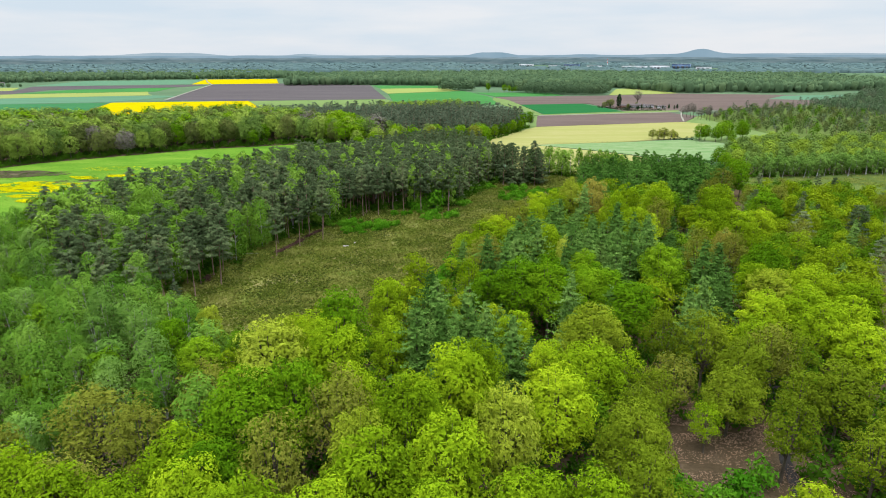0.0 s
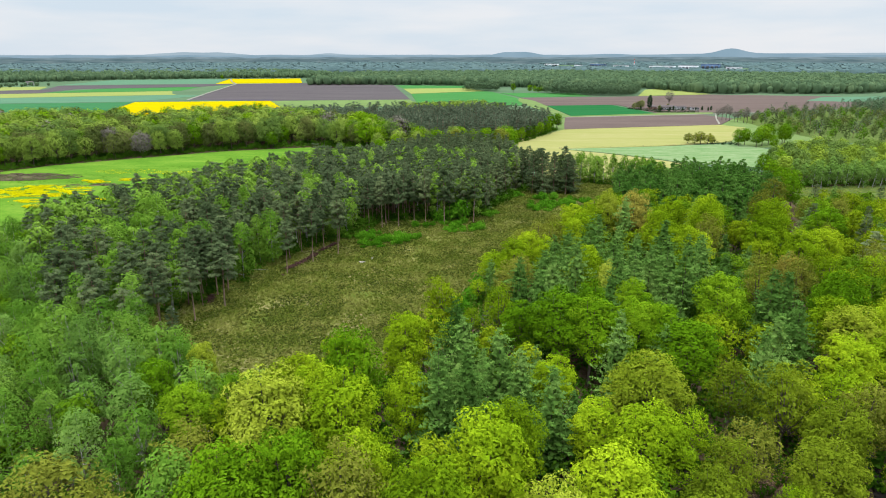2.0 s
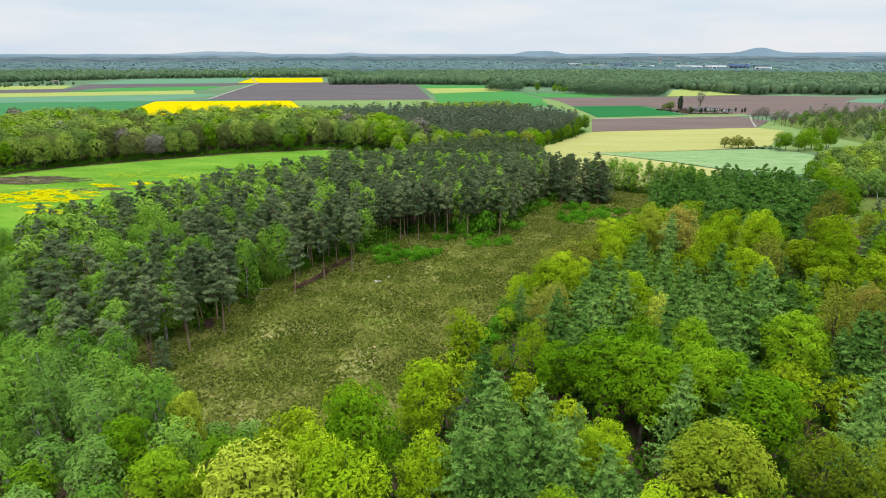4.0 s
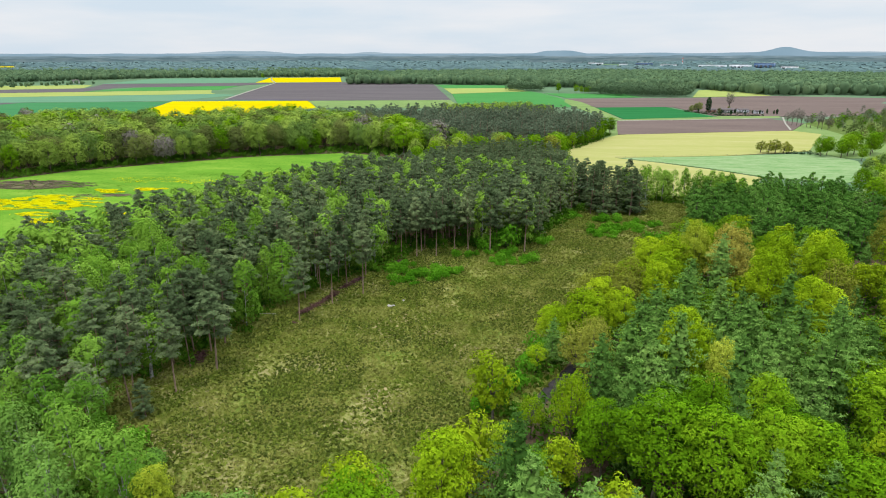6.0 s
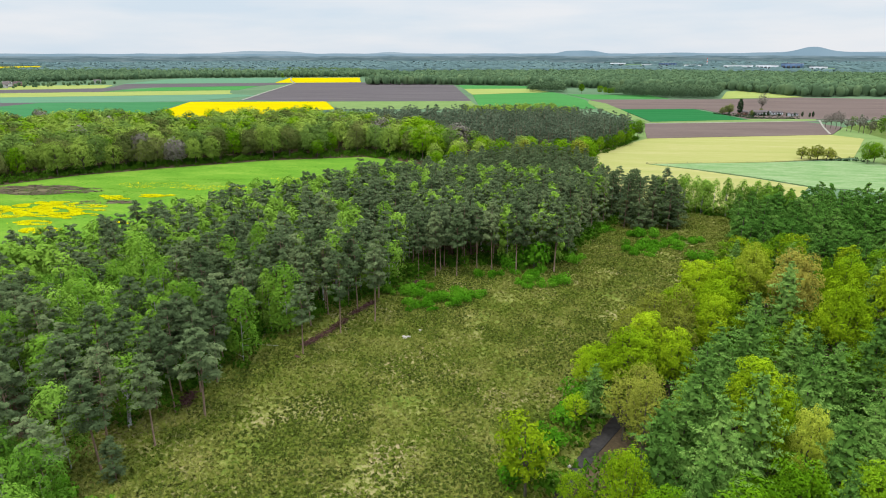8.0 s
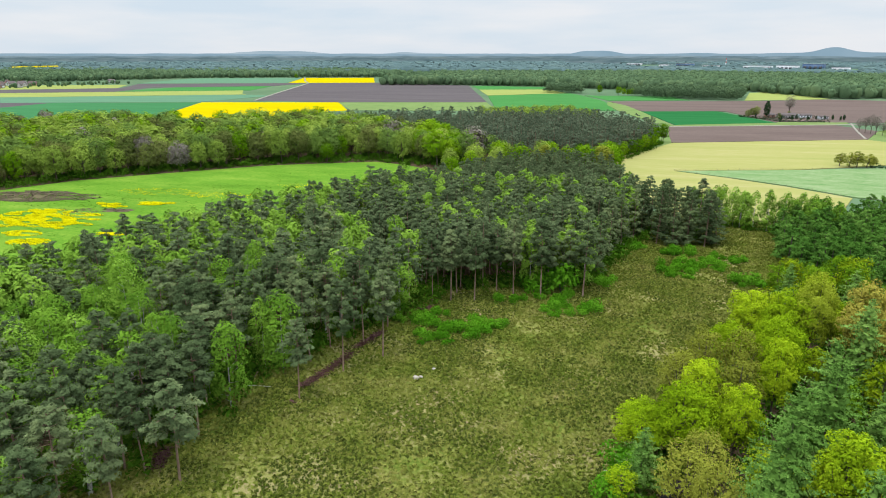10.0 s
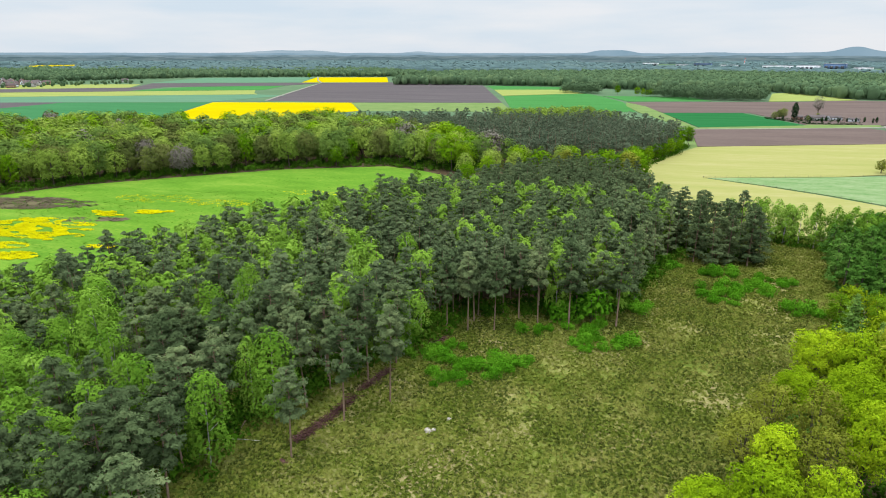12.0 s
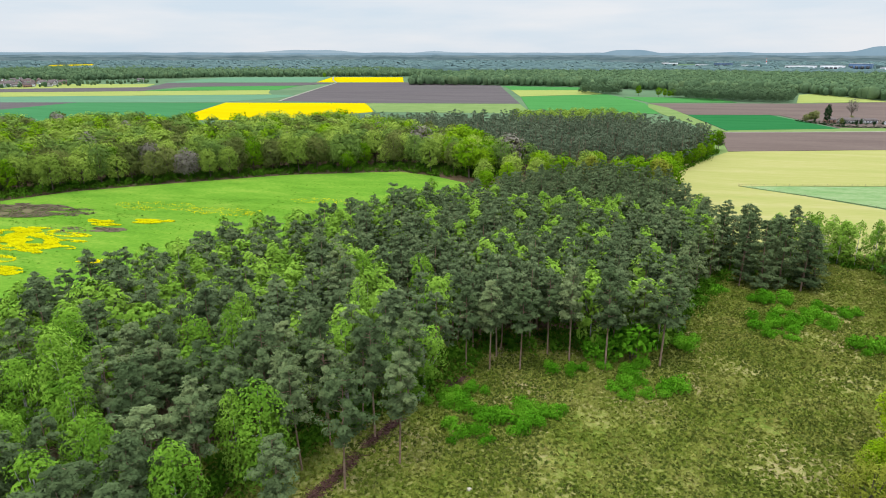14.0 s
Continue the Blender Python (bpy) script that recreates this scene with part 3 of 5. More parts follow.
def wood(name, shapes, places, leaf, bark, label, category="trees", lo=0.85, hi=1.15, stems=True):
    places = np.asarray(places)
    sc = rng.uniform(lo, hi, len(places))
    ob = new(name)
    tagged(ob, label, category, kind="stuff")
    state = rng.bit_generator.state
    part("crowns", wood_mesh("crowns", [s[0] for s in shapes], places, sc, leaf), ob)
    if stems:
        rng.bit_generator.state = state
        part("stems", wood_mesh("stems", [s[1] for s in shapes], places, sc, bark), ob)
    return ob


def sheet(name, poly, z, mat, label="", category="field"):
    """A flat piece of land with slightly uneven borders."""
    pts = []
    n = len(poly)
    for i in range(n):
        a, b = np.array(poly[i], float), np.array(poly[(i + 1) % n], float)
        pts.append(a)
        L = np.linalg.norm(b - a)
        cuts = int(min(12, L / 25))
        for k in range(1, cuts + 1):
            f = k / (cuts + 1)
            pts.append(a + (b - a) * f + rng.normal(0, 0.0025 * L / (cuts + 1) + 0.1, 2))
    bm = bmesh.new()
    top = [bm.verts.new((p[0], p[1], z)) for p in pts]
    f = bm.faces.new(top)
    if f.normal.z < 0:
        f.normal_flip()
    low = bmesh.ops.extrude_face_region(bm, geom=[f])
    for v in low["geom"]:
        if isinstance(v, bmesh.types.BMVert):
            v.co.z = -0.3
    bmesh.ops.recalc_face_normals(bm, faces=bm.faces)
    bmesh.ops.triangulate(bm, faces=[x for x in bm.faces if len(x.verts) > 4])
    me = bpy.data.meshes.new(name)
    bm.to_mesh(me)
    bm.free()
    me.materials.append(mat)
    ob = new(name, me)
    return tagged(ob, label, category, kind="structure")


def strip(points, width):
    """A polygon along a line."""
    p = np.array(points, float)
    left, right = [], []
    for k in range(len(p)):
        d = p[min(k + 1, len(p) - 1)] - p[max(k - 1, 0)]
        d /= np.linalg.norm(d)
        nrm = np.array([-d[1], d[0]]) * width / 2
        left.append(tuple(p[k] + nrm))
        right.append(tuple(p[k] - nrm))
    return left + right[::-1]

# ---------------------------------------------------------------- the land
CLEARING = [(-76, 138), (-66, 152), (-62, 166), (-60, 182), (-54, 198), (-46, 207), (-38, 226), (-28, 238), (2, 243), (12, 262), (26, 297), (46, 297), (58, 312), (72, 303), (56, 274), (47, 248), (38, 229), (29, 212), (19, 197), (10, 183), (3, 170), (-4, 154), (-8, 142), (-14, 128), (-22, 120), (-33, 114), (-48, 120), (-60, 128)]
GRASSY = [(-96, 134), (-84, 152), (-78, 170), (-74, 190), (-66, 206), (-56, 216), (-46, 236), (-32, 250), (2, 254), (6, 270), (16, 306), (24, 332), (42, 335), (66, 327), (94, 304), (66, 276), (56, 246), (46, 222), (36, 204), (27, 192), (18, 182), (10, 168), (2, 152), (-4, 138), (-14, 114), (-40, 112), (-66, 120)]
PASTURE = [(-330, 300), (-258, 326), (-238, 355), (-205, 380.5), (-159, 412.6), (-105, 433), (-84, 424), (-66, 410), (-56, 372), (-64, 340), (-78, 312), (-90, 292), (-106, 270), (-114, 246), (-126, 222), (-146, 200), (-330, 150)]
MAIN_WOOD = [(-74, 141), (-66, 156), (-60, 184), (-54, 199), (-46, 209), (-38, 229), (-28, 236), (2, 242), (8, 262), (25, 297), (46, 292), (52, 300), (34, 318), (24, 350), (24, 384), (8, 396), (-10, 400), (-30, 384), (-48, 362), (-58, 346), (-66, 334), (-80, 310), (-92, 290), (-108, 268), (-116, 248), (-126, 222), (-142, 204), (-118, 172), (-98, 148)]
BIRCH_WOOD = [(-250, 205), (-142, 206), (-118, 172), (-98, 148), (-78, 140), (-70, 130), (-50, 122), (-42, 108), (-44, 92), (-50, 76), (-70, 55), (-120, 60), (-230, 140)]
OAK_FRONT = [(-70, 55), (-50, 78), (-44, 94), (-42, 108), (-34, 113), (-20, 117), (-8, 124), (0, 134), (4, 138), (12, 113), (60, 112), (80, 96), (84, 30), (-60, 22)]
RIGHT_WOOD = [(2, 138), (-6, 143), (2, 158), (8, 172), (16, 185), (25, 199), (34, 213), (43, 230), (52, 248), (58, 258), (90, 232), (118, 218), (140, 262), (152, 290), (170, 262), (150, 200), (100, 130), (80, 97), (60, 112), (12, 113)]
YOUNG_PINES = [(60, 260), (64, 286), (72, 306), (84, 322), (112, 326), (138, 318), (128, 268), (112, 240), (88, 238)]
LEFT_WOOD = [(-470, 180), (-345, 292), (-262, 327), (-240, 358), (-206, 384), (-160, 416), (-106, 437), (-84, 430), (-64, 420), (-34, 440), (-60, 470), (-130, 524), (-182, 556), (-240, 536), (-262, 490), (-285, 522), (-335, 522), (-400, 488), (-520, 400)]
DARK_PINES = [(-178, 552), (-128, 524), (-68, 474), (-48, 444), (-10, 446), (14, 446), (28, 452), (58, 500), (72, 540), (58, 575), (22, 612), (-66, 604), (-120, 590)]
FIR_ZONE = [(14, 126), (14, 150), (22, 176), (34, 204), (62, 214), (84, 200), (80, 150), (60, 120), (36, 118)]
LITTER_GAP = [(34, 70), (33, 88), (43, 91), (50, 88), (56, 94), (58, 92), (52, 76), (50, 69), (44, 67)]

bm = bmesh.new()
ring = [bm.verts.new((4740 * math.sin(a), 4740 * math.cos(a), 0)) for a in np.linspace(0, 2 * math.pi, 96, endpoint=False)]
bm.faces.new(ring[::-1])
me = bpy.data.meshes.new("ground")
bm.to_mesh(me)
bm.free()
me.materials.append(M_COUNTRY)
tagged(new("ground", me), "flat green farmland reaching to the horizon", "ground", kind="structure")

sheet("forest_floor", [(-520, -60), (-560, 420), (-400, 500), (-180, 556), (-60, 618), (26, 618), (72, 546), (30, 450), (30, 330), (60, 326), (140, 328), (300, 480), (420, 420), (300, 200), (160, -60)], 0.05, M_LITTER, "brown leaf litter under the wood", "ground")
sheet("forest_floor", [(246, 600), (262, 640), (330, 712), (430, 750), (560, 870), (720, 1060), (900, 900), (600, 560), (424, 424), (330, 452), (250, 470), (236, 560)], 0.08, M_MEADOW, "grassy floor of the far thicket", "ground")
sheet("clearing", GRASSY, 0.11, M_HEATH, "heath clearing of tussocky grass and heather", "clearing")
sheet("pasture", PASTURE, 0.11, M_PASTURE, "bright green pasture with yellow flowers", "pasture")
sheet("verge", [(190, 380), (190, 468), (240, 560), (228, 583), (262, 640), (256, 560), (262, 480), (250, 450), (196, 440), (168, 340), (140, 330)], 0.12, M_VERGE, "rough grass beside the paddock", "verge")
sheet("meadow", [(116, 224), (128, 250), (140, 276), (152, 308), (235, 322), (275, 288), (200, 190), (142, 198)], 0.11, M_MEADOW, "rough grass glade among trees", "meadow")

sheet("rape_field", [(-448, 844), (-271, 873), (-225, 760), (-300, 660), (-385, 640)], 0.140, M_RAPE, "rape field in full yellow flower")
sheet("rape_field", [(-559, 1400), (-634, 1681), (-454, 1723), (-376, 1441)], 0.152, M_RAPE, "narrow rape field in yellow flower")
sheet("ploughed_field", [(-394, 885), (-505, 1386), (-376, 1439), (-156, 1344), (-81, 906), (-274, 875)], 0.164, M_PLOUGH_GREY, "large grey-brown harrowed field")
sheet("grass_field", [(-272, 871), (-81, 904), (-60, 780), (-222, 760)], 0.176, M_VERGE, "pale green grass field")
sheet("crop_field", [(-720, 660), (-629, 804), (-450, 842), (-388, 640), (-300, 560), (-480, 480)], 0.188, M_CEREAL, "dull dark green cereal field")
sheet("ploughed_field", [(-640, 640), (-632, 804), (-720, 800), (-800, 700)], 0.200, M_PLOUGH_GREY, "small brown ploughed field")
sheet("crop_field", [(-830, 760), (-456, 850), (-411, 984), (-464, 1002), (-816, 872), (-1000, 790)], 0.212, M_TEAL, "blue-green cereal strip")
sheet("grass_field", [(-816, 874), (-466, 1006), (-484, 1030), (-520, 1107), (-907, 956), (-1150, 850)], 0.224, M_STRAW, "pale yellow-green strip of grass")
sheet("crop_field", [(-712, 1046), (-509, 1111), (-534, 1258), (-690, 1180)], 0.236, M_CROP_BRIGHT, "green cereal strip")
sheet("ploughed_field", [(-1000, 922), (-716, 1034), (-733, 1170), (-990, 1032)], 0.248, M_PLOUGH_GREY, "grey-brown ploughed strip")
sheet("grass_field", [(-1000, 1034), (-784, 1140), (-846, 1258), (-1060, 1188)], 0.260, M_STRAW, "pale yellow field")
sheet("ploughed_field", [(-780, 1146), (-694, 1188), (-534, 1262), (-505, 1375), (-549, 1386), (-849, 1300)], 0.272, M_PLOUGH_GREY, "grey ploughed field")
sheet("crop_field", [(-865, 1312), (-559, 1396), (-638, 1680), (-900, 1590)], 0.284, M_TEAL, "dull blue-green field")
sheet("crop_field", [(-148, 1330), (-4, 1310), (-2, 1224), (-120, 1199)], 0.296, M_CROP_BRIGHT, "green cereal field")
sheet("grass_field", [(-120, 1197), (-2, 1222), (30, 1120), (-92, 1040)], 0.308, M_STRAW, "pale yellow field")
sheet("crop_field", [(-91, 1036), (34, 1115), (50, 1062), (72, 945), (72, 800), (-12, 800), (-64, 820)], 0.320, M_CROP_BRIGHT, "green cereal field")
sheet("crop_field", [(54, 1064), (176, 1056), (190, 984), (80, 958)], 0.332, M_CROP_BRIGHT, "green cereal field")
sheet("ploughed_field", [(78, 942), (280, 985), (384, 1030), (560, 985), (560, 880), (422, 752), (329, 716), (268, 706), (205, 700), (190, 812), (100, 797)], 0.344, M_PLOUGH, "wide brown ploughed field")
sheet("crop_field", [(98, 795), (181, 812), (202, 692), (108, 660)], 0.356, M_CROP, "deep green cereal field")
sheet("verge", [(76, 940), (92, 880), (98, 796), (106, 650), (96, 650), (74, 800), (70, 880)], 0.368, M_VERGE, "pale grass verge beside the fields")
sheet("crop_field", [(465, 894), (526, 968), (640, 990), (560, 850)], 0.380, M_TEAL, "blue-green crop field")
sheet("grass_field", [(262, 990), (322, 1170), (360, 1200), (390, 1040), (372, 1030)], 0.392, M_STRAW, "pale yellow-green field")
sheet("ploughed_field", [(82, 543), (98, 645), (246, 682), (262, 640), (228, 583)], 0.404, M_PLOUGH, "brown ploughed field")
sheet("barley_field", [(28, 398), (30, 440), (34, 470), (62, 508), (82, 541), (226, 581), (240, 560), (190, 468), (130, 443), (61, 428), (84, 412), (105, 394), (125, 372), (100, 330), (64, 324), (40, 330)], 0.416, M_BARLEY, "pale yellow barley field")
sheet("grass_field", [(63, 428), (131, 442), (190, 458), (200, 430), (180, 380), (160, 362), (127, 374), (107, 396), (86, 413)], 0.428, M_PALE_GREEN, "pale green grazed paddock")

sheet("verge", [(24, 446), (34, 470), (62, 508), (82, 541), (98, 645), (84, 645), (62, 560)], 0.13, M_VERGE, "rough grass along the wood edge", "verge")
sheet("verge", [(98, 645), (108, 661), (202, 693), (206, 701), (268, 707), (262, 692), (246, 682)], 0.452, M_VERGE, "pale grass verge along the farm track", "verge")
sheet("farm_track", strip([(100, 647), (160, 661), (246, 684), (300, 700), (330, 714)], 3.2), 0.47, M_TRACK, "pale farm track between fields", "track")
sheet("farm_track", strip([(228, 586), (246, 640), (268, 700)], 1.6), 0.48, M_TRACK, "pale farm track between fields", "track")
sheet("field_track", strip([(-394, 884), (-440, 1080), (-508, 1386), (-560, 1500), (-634, 1690)], 3.5), 0.49, M_TRACK, "pale field track", "track")
sheet("sandy_track", strip([(34, 322), (46, 318), (60, 312), (80, 298), (110, 270)], 1.2), 0.16, M_SOIL, "brown earth track along the field edge", "track")
sheet("forest_path", strip([(15, 176), (11, 166), (5, 156), (0, 146), (-8, 128)], 2.3), 0.15, M_ASPHALT, "dark wet forest path", "path")
sheet("forest_path", strip([(44, 40), (48, 62), (53, 80), (59, 93), (70, 120)], 1.7), 0.15, M_ASPHALT, "dark forest path", "path")

# ---------------------------------------------------------------- distance
def ridge(name, radius, low, rough, hills, mat, seed):
    g = np.random.default_rng(seed)
    az = np.radians(np.linspace(-62, 62, 420))
    top = low + rough * np.interp(az, np.linspace(az[0], az[-1], 90), g.uniform(-1, 1, 90)) + rough * 0.6 * np.interp(az, np.linspace(az[0], az[-1], 260), g.uniform(-1, 1, 260))
    for centre, wide, high, flat in hills:
        d = np.abs(np.degrees(az) - centre) / wide
        top = top + high * np.exp(-d ** flat)
    x, y = -9 + radius * np.sin(az), 62 + radius * np.cos(az)
    back = 40.0
    v = np.concatenate([np.stack([x, y, 0 * x - 1], 1), np.stack([x, y, top], 1), np.stack([x * (1 + back / radius), y * (1 + back / radius), top], 1)])
    n = len(az)
    q = [[r * n + k + 1, r * n + k, (r + 1) * n + k, (r + 1) * n + k + 1] for r in (0, 1) for k in range(n - 1)]
    return tagged(new(name, mesh_of(name, v, q, mat)), "glowing wooded ridge on the horizon with haze painted in", "backdrop", kind="structure")


# backdrop ridges glow in colours that already hold the haze
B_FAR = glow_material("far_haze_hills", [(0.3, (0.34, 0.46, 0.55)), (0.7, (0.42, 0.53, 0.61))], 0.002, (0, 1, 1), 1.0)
B_MID = glow_material("hazed_wooded_hills", [(0.3, (0.24, 0.37, 0.47)), (0.7, (0.30, 0.43, 0.53))], 0.004, (0, 1, 1), 1.0)
B_NEAR = glow_material("hazed_woods", [(0.36, (0.145, 0.225, 0.265)), (0.5, (0.20, 0.29, 0.335)), (0.64, (0.27, 0.36, 0.41))], 0.05, (0, 0.12, 0.12), 1.0)
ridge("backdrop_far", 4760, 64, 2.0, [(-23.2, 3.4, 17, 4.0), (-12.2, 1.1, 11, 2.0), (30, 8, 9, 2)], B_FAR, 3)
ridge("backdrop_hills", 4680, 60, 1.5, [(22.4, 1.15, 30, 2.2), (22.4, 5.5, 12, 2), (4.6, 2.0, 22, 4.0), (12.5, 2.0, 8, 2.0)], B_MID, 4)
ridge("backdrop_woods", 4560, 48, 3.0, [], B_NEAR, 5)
# two added glowing rises stand in for the plain's far woods, haze blue included
B_RISE = glow_material("hazed_wooded_rise", [(0.36, (0.105, 0.172, 0.195)), (0.5, (0.15, 0.225, 0.25)), (0.64, (0.21, 0.285, 0.30))], 0.06, (0, 0.12, 0.12), 1.0)
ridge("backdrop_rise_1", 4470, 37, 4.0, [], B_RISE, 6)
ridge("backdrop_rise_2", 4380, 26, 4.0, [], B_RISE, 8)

# ---------------------------------------------------------------- trees
OAKS = [broad_shape(19, s, n, 118, 0.27, 0.18, tilt=0.36, drawn=0.25, clump=0.8, core=420) for s, n in ((5.2, 74), (5.7, 82), (4.8, 68), (5.4, 78))]
OAKS_FILL = [broad_shape(19, s, 34, 46, 0.46, 0.1, clump=0.95, core=160) for s in (5.6, 5.0, 6.0)]
THIN = [broad_shape(18, s, 60, 62, 0.25, 0.22, clump=0.8, core=160) for s in (4.8, 4.3)]
BIRCHES = [birch_shape(15, 3.6), broad_shape(14.5, 3.7, 30, 90, 0.27, 0.12, smooth=0.6), birch_shape(15, 4.0), broad_shape(15, 3.3, 28, 90, 0.26, 0.12, smooth=0.6)]
PINES = [pine_shape(19, s, 46, base=0.47) for s in (3.5, 3.9, 3.1, 3.7)]
FIRS = [fir_shape(17, s) for s in (4.8, 5.4, 4.2)]
YOUNGS = [pine_shape(10, 2.9, 26, 3, 15, 0.46, 0.04, limbs=False), broad_shape(9, 3.0, 26, 30, 0.42, 0.05, limbs=False), pine_shape(9.5, 3.1, 26, 3, 15, 0.46, 0.04, limbs=False), pine_shape(10.5, 2.8, 26, 3, 15, 0.46, 0.06, limbs=False)]
BUSHES = [bush_shape(), bush_shape(1.3, 1.5, 8), bush_shape(1.9, 1.2, 7)]
OAKS_MID = [broad_shape(19, s, 44, 44, 0.5, 0.06, smooth=0.6, clump=0.88, core=120) for s in (6.0, 6.6, 5.4)]
OAKS_DEEP = [broad_shape(19, s, 24, 23, 0.8, 0.14, limbs=False, smooth=0.7, clump=0.95, core=50) for s in (6.2, 7.0, 5.6)]
PINES_MID = [pine_shape(18, s, 34, 3, 16, 0.5, 0.36, limbs=False) for s in (3.6, 4.0, 3.3)]
PINES_FAR = [pine_shape(17, s, 19, 2, 12, 0.74, 0.3, limbs=False) for s in (3.9, 4.5, 3.5)]
OAKS_FAR = [(far_shape(h, s), dome_shape(3, 1, 4)) for h, s in ((17, 6.6), (19, 7.4), (15, 6.2), (18, 5.8), (14, 5.4), (20, 6.8))]
UNDER = [under_shape(h, 2.2, 45, 0.75) for h in (2.0, 3.4, 5.5)]


def mound_shape(height, spread, count, size):
    return blob_leaves((0, 0, height * 0.45), (spread, spread, height * 0.55), count, size, low=-0.5, tilt=0.3)


oak = Stand("oak_tree", OAKS, M_OAK, M_BARK, "oak in fresh yellow-green spring leaf", group="oaks of the wood")
oak_green = Stand("oak_tree", OAKS, M_OAK_GREEN, M_BARK, "broad-leaved tree in full green leaf", group="oaks of the wood")
oak_pale = Stand("oak_tree", OAKS, M_OAK_PALE, M_BARK, "oak covered in pale cream-yellow flower tassels", group="oaks of the wood")
olive = Stand("oak_tree", THIN, M_OLIVE, M_BARK, "olive-brown tree with buds just opening", group="oaks of the wood")
tan_oak = Stand("oak_tree", OAKS, M_OAK_TAN, M_BARK, "oak with orange-tan young leaves", group="oaks of the wood")
fill_oak, fill_green = [], []
dull_oak = Stand("oak_tree", THIN + OAKS[:2], M_OAK_DULL, M_BARK, "dull green oak in thin young leaf", group="oaks of the wood")
thin = Stand("oak_tree", THIN, M_OAK, M_BARK, "thinly leaved yellow-green young oak", group="oaks of the wood")
birch = Stand("birch_tree", BIRCHES, M_BIRCH, M_BARK_BIRCH, "slender birch with white stem and light green leaves", group="birches")
birch_green = Stand("birch_tree", BIRCHES, M_BIRCH_GREEN, M_BARK_BIRCH, "slender birch with bright fresh green leaves among pines", group="birches")
birch_pale = Stand("birch_tree", BIRCHES, M_BIRCH_PALE, M_BARK_BIRCH, "birch with pale grey-green young leaves", group="birches")
pine = Stand("pine_tree", PINES, M_PINE, M_BARK_PINE, "tall scots pine with bare reddish stem", group="pines")
edge_pine = Stand("pine_tree", [pine_shape(18, 3.0, 52, 3, 26, 0.33, 0.05), pine_shape(18, 3.3, 52, 3, 26, 0.33, 0.08)], M_PINE, M_BARK_PINE, "scots pine with dark branches down to the ground", group="pines")
fir = Stand("fir_tree", FIRS, M_FIR, M_BARK, "blue-green conifer with drooping plumes", group="firs")
young = Stand("young_conifer", YOUNGS, M_YOUNG, M_BARK, "dense dark green young conifer of the plantation", group="plantation conifers")
bush = Stand("shrub", BUSHES, M_SHRUB, M_BARK, "low bright green shrub in the clearing", "shrub", "clearing shrubs", "foliage")

# single trees that can be told apart, stand by stand: x, y, height, crown radius
TAKEN = []


def grow(kind, high, wide, rows, clear=2.2):
    for x, y, h, r in rows:
        kind.put(x, y, r / wide, h * wide / (high * r))
        TAKEN.append((x, y, r + clear))


# the oaks below the start
grow(oak_pale, 19, 4.85, [(-28.7, 89.5, 21.5, 6.3), (27, 102, 18.5, 6), (69.5, 123, 18, 6), (-10.5, 64.5, 20.5, 4.6), (8, 68, 22.5, 4.5)])
grow(oak, 19, 4.85, [(-17.6, 92, 20.3, 5.8), (-23.2, 96.5, 19.5, 4.2), (-11.5, 115, 19, 4.6), (-9.5, 98.5, 17.2, 4), (-8, 57.5, 22.5, 5.6), (-5, 70.5, 22.5, 5.4), (2, 80, 22, 6), (-14, 80, 18, 4.4), (15.5, 75, 20.8, 5.5), (24, 89, 17.5, 5.3)])
grow(oak, 19, 4.85, [(63.5, 111, 17, 5.5), (75, 116.5, 16, 5.5), (14, 107, 15, 4), (5, 88.5, 18, 4.4), (17.5, 93, 15, 4.4), (-32.4, 63.5, 18.5, 5.2), (1, 62, 21.5, 5.6), (-20.5, 52, 21, 5), (9, 54, 20.5, 5.2), (-35.5, 53.5, 19.5, 5)])
grow(oak, 19, 4.85, [(-43.5, 56, 19, 5), (-28.5, 55.5, 20, 4.8), (-12.5, 51, 20.5, 5), (0, 51.5, 20.5, 4.8), (16, 54, 19.5, 5), (83, 128, 17, 5.4), (75.5, 98, 16.5, 5.4), (87, 118, 16.5, 5.4), (80, 109, 17, 5), (-50, 60, 18, 4.8)])
grow(oak_green, 19, 4.85, [(-19, 103.5, 21.5, 5), (-27, 71.5, 22.6, 5.6), (-20.5, 75, 22, 4.8), (-28, 61, 18.5, 4.8), (16.5, 125, 20.2, 6.2), (34.3, 127.5, 17, 5.4), (38, 116, 17.8, 6), (52, 136, 19.5, 5.5), (22.5, 121, 20.5, 5.4), (31, 123.5, 18.5, 5)])
grow(oak_green, 19, 4.85, [(36.5, 124, 18, 4.6), (32.5, 133, 19.5, 4.6), (10.5, 130.5, 15, 4), (24, 131.5, 19, 4.2), (-50, 102, 16, 4), (-43.5, 97.5, 14, 4.2), (110.5, 203, 17, 6), (79, 139.5, 18.5, 5.5), (67, 60, 15, 5), (28, 110, 12, 4)])
grow(olive, 18, 4.6, [(-14.5, 73, 22, 5.2), (-20.5, 62.5, 22.3, 4.8), (-49, 74, 18.6, 6.5), (-39.5, 68.5, 19.6, 4.8), (-36, 82, 17.8, 4.8), (56, 95, 18.5, 5), (38.3, 90, 14.8, 4.5), (-58, 66, 17, 5), (-44, 60, 17.5, 5)])
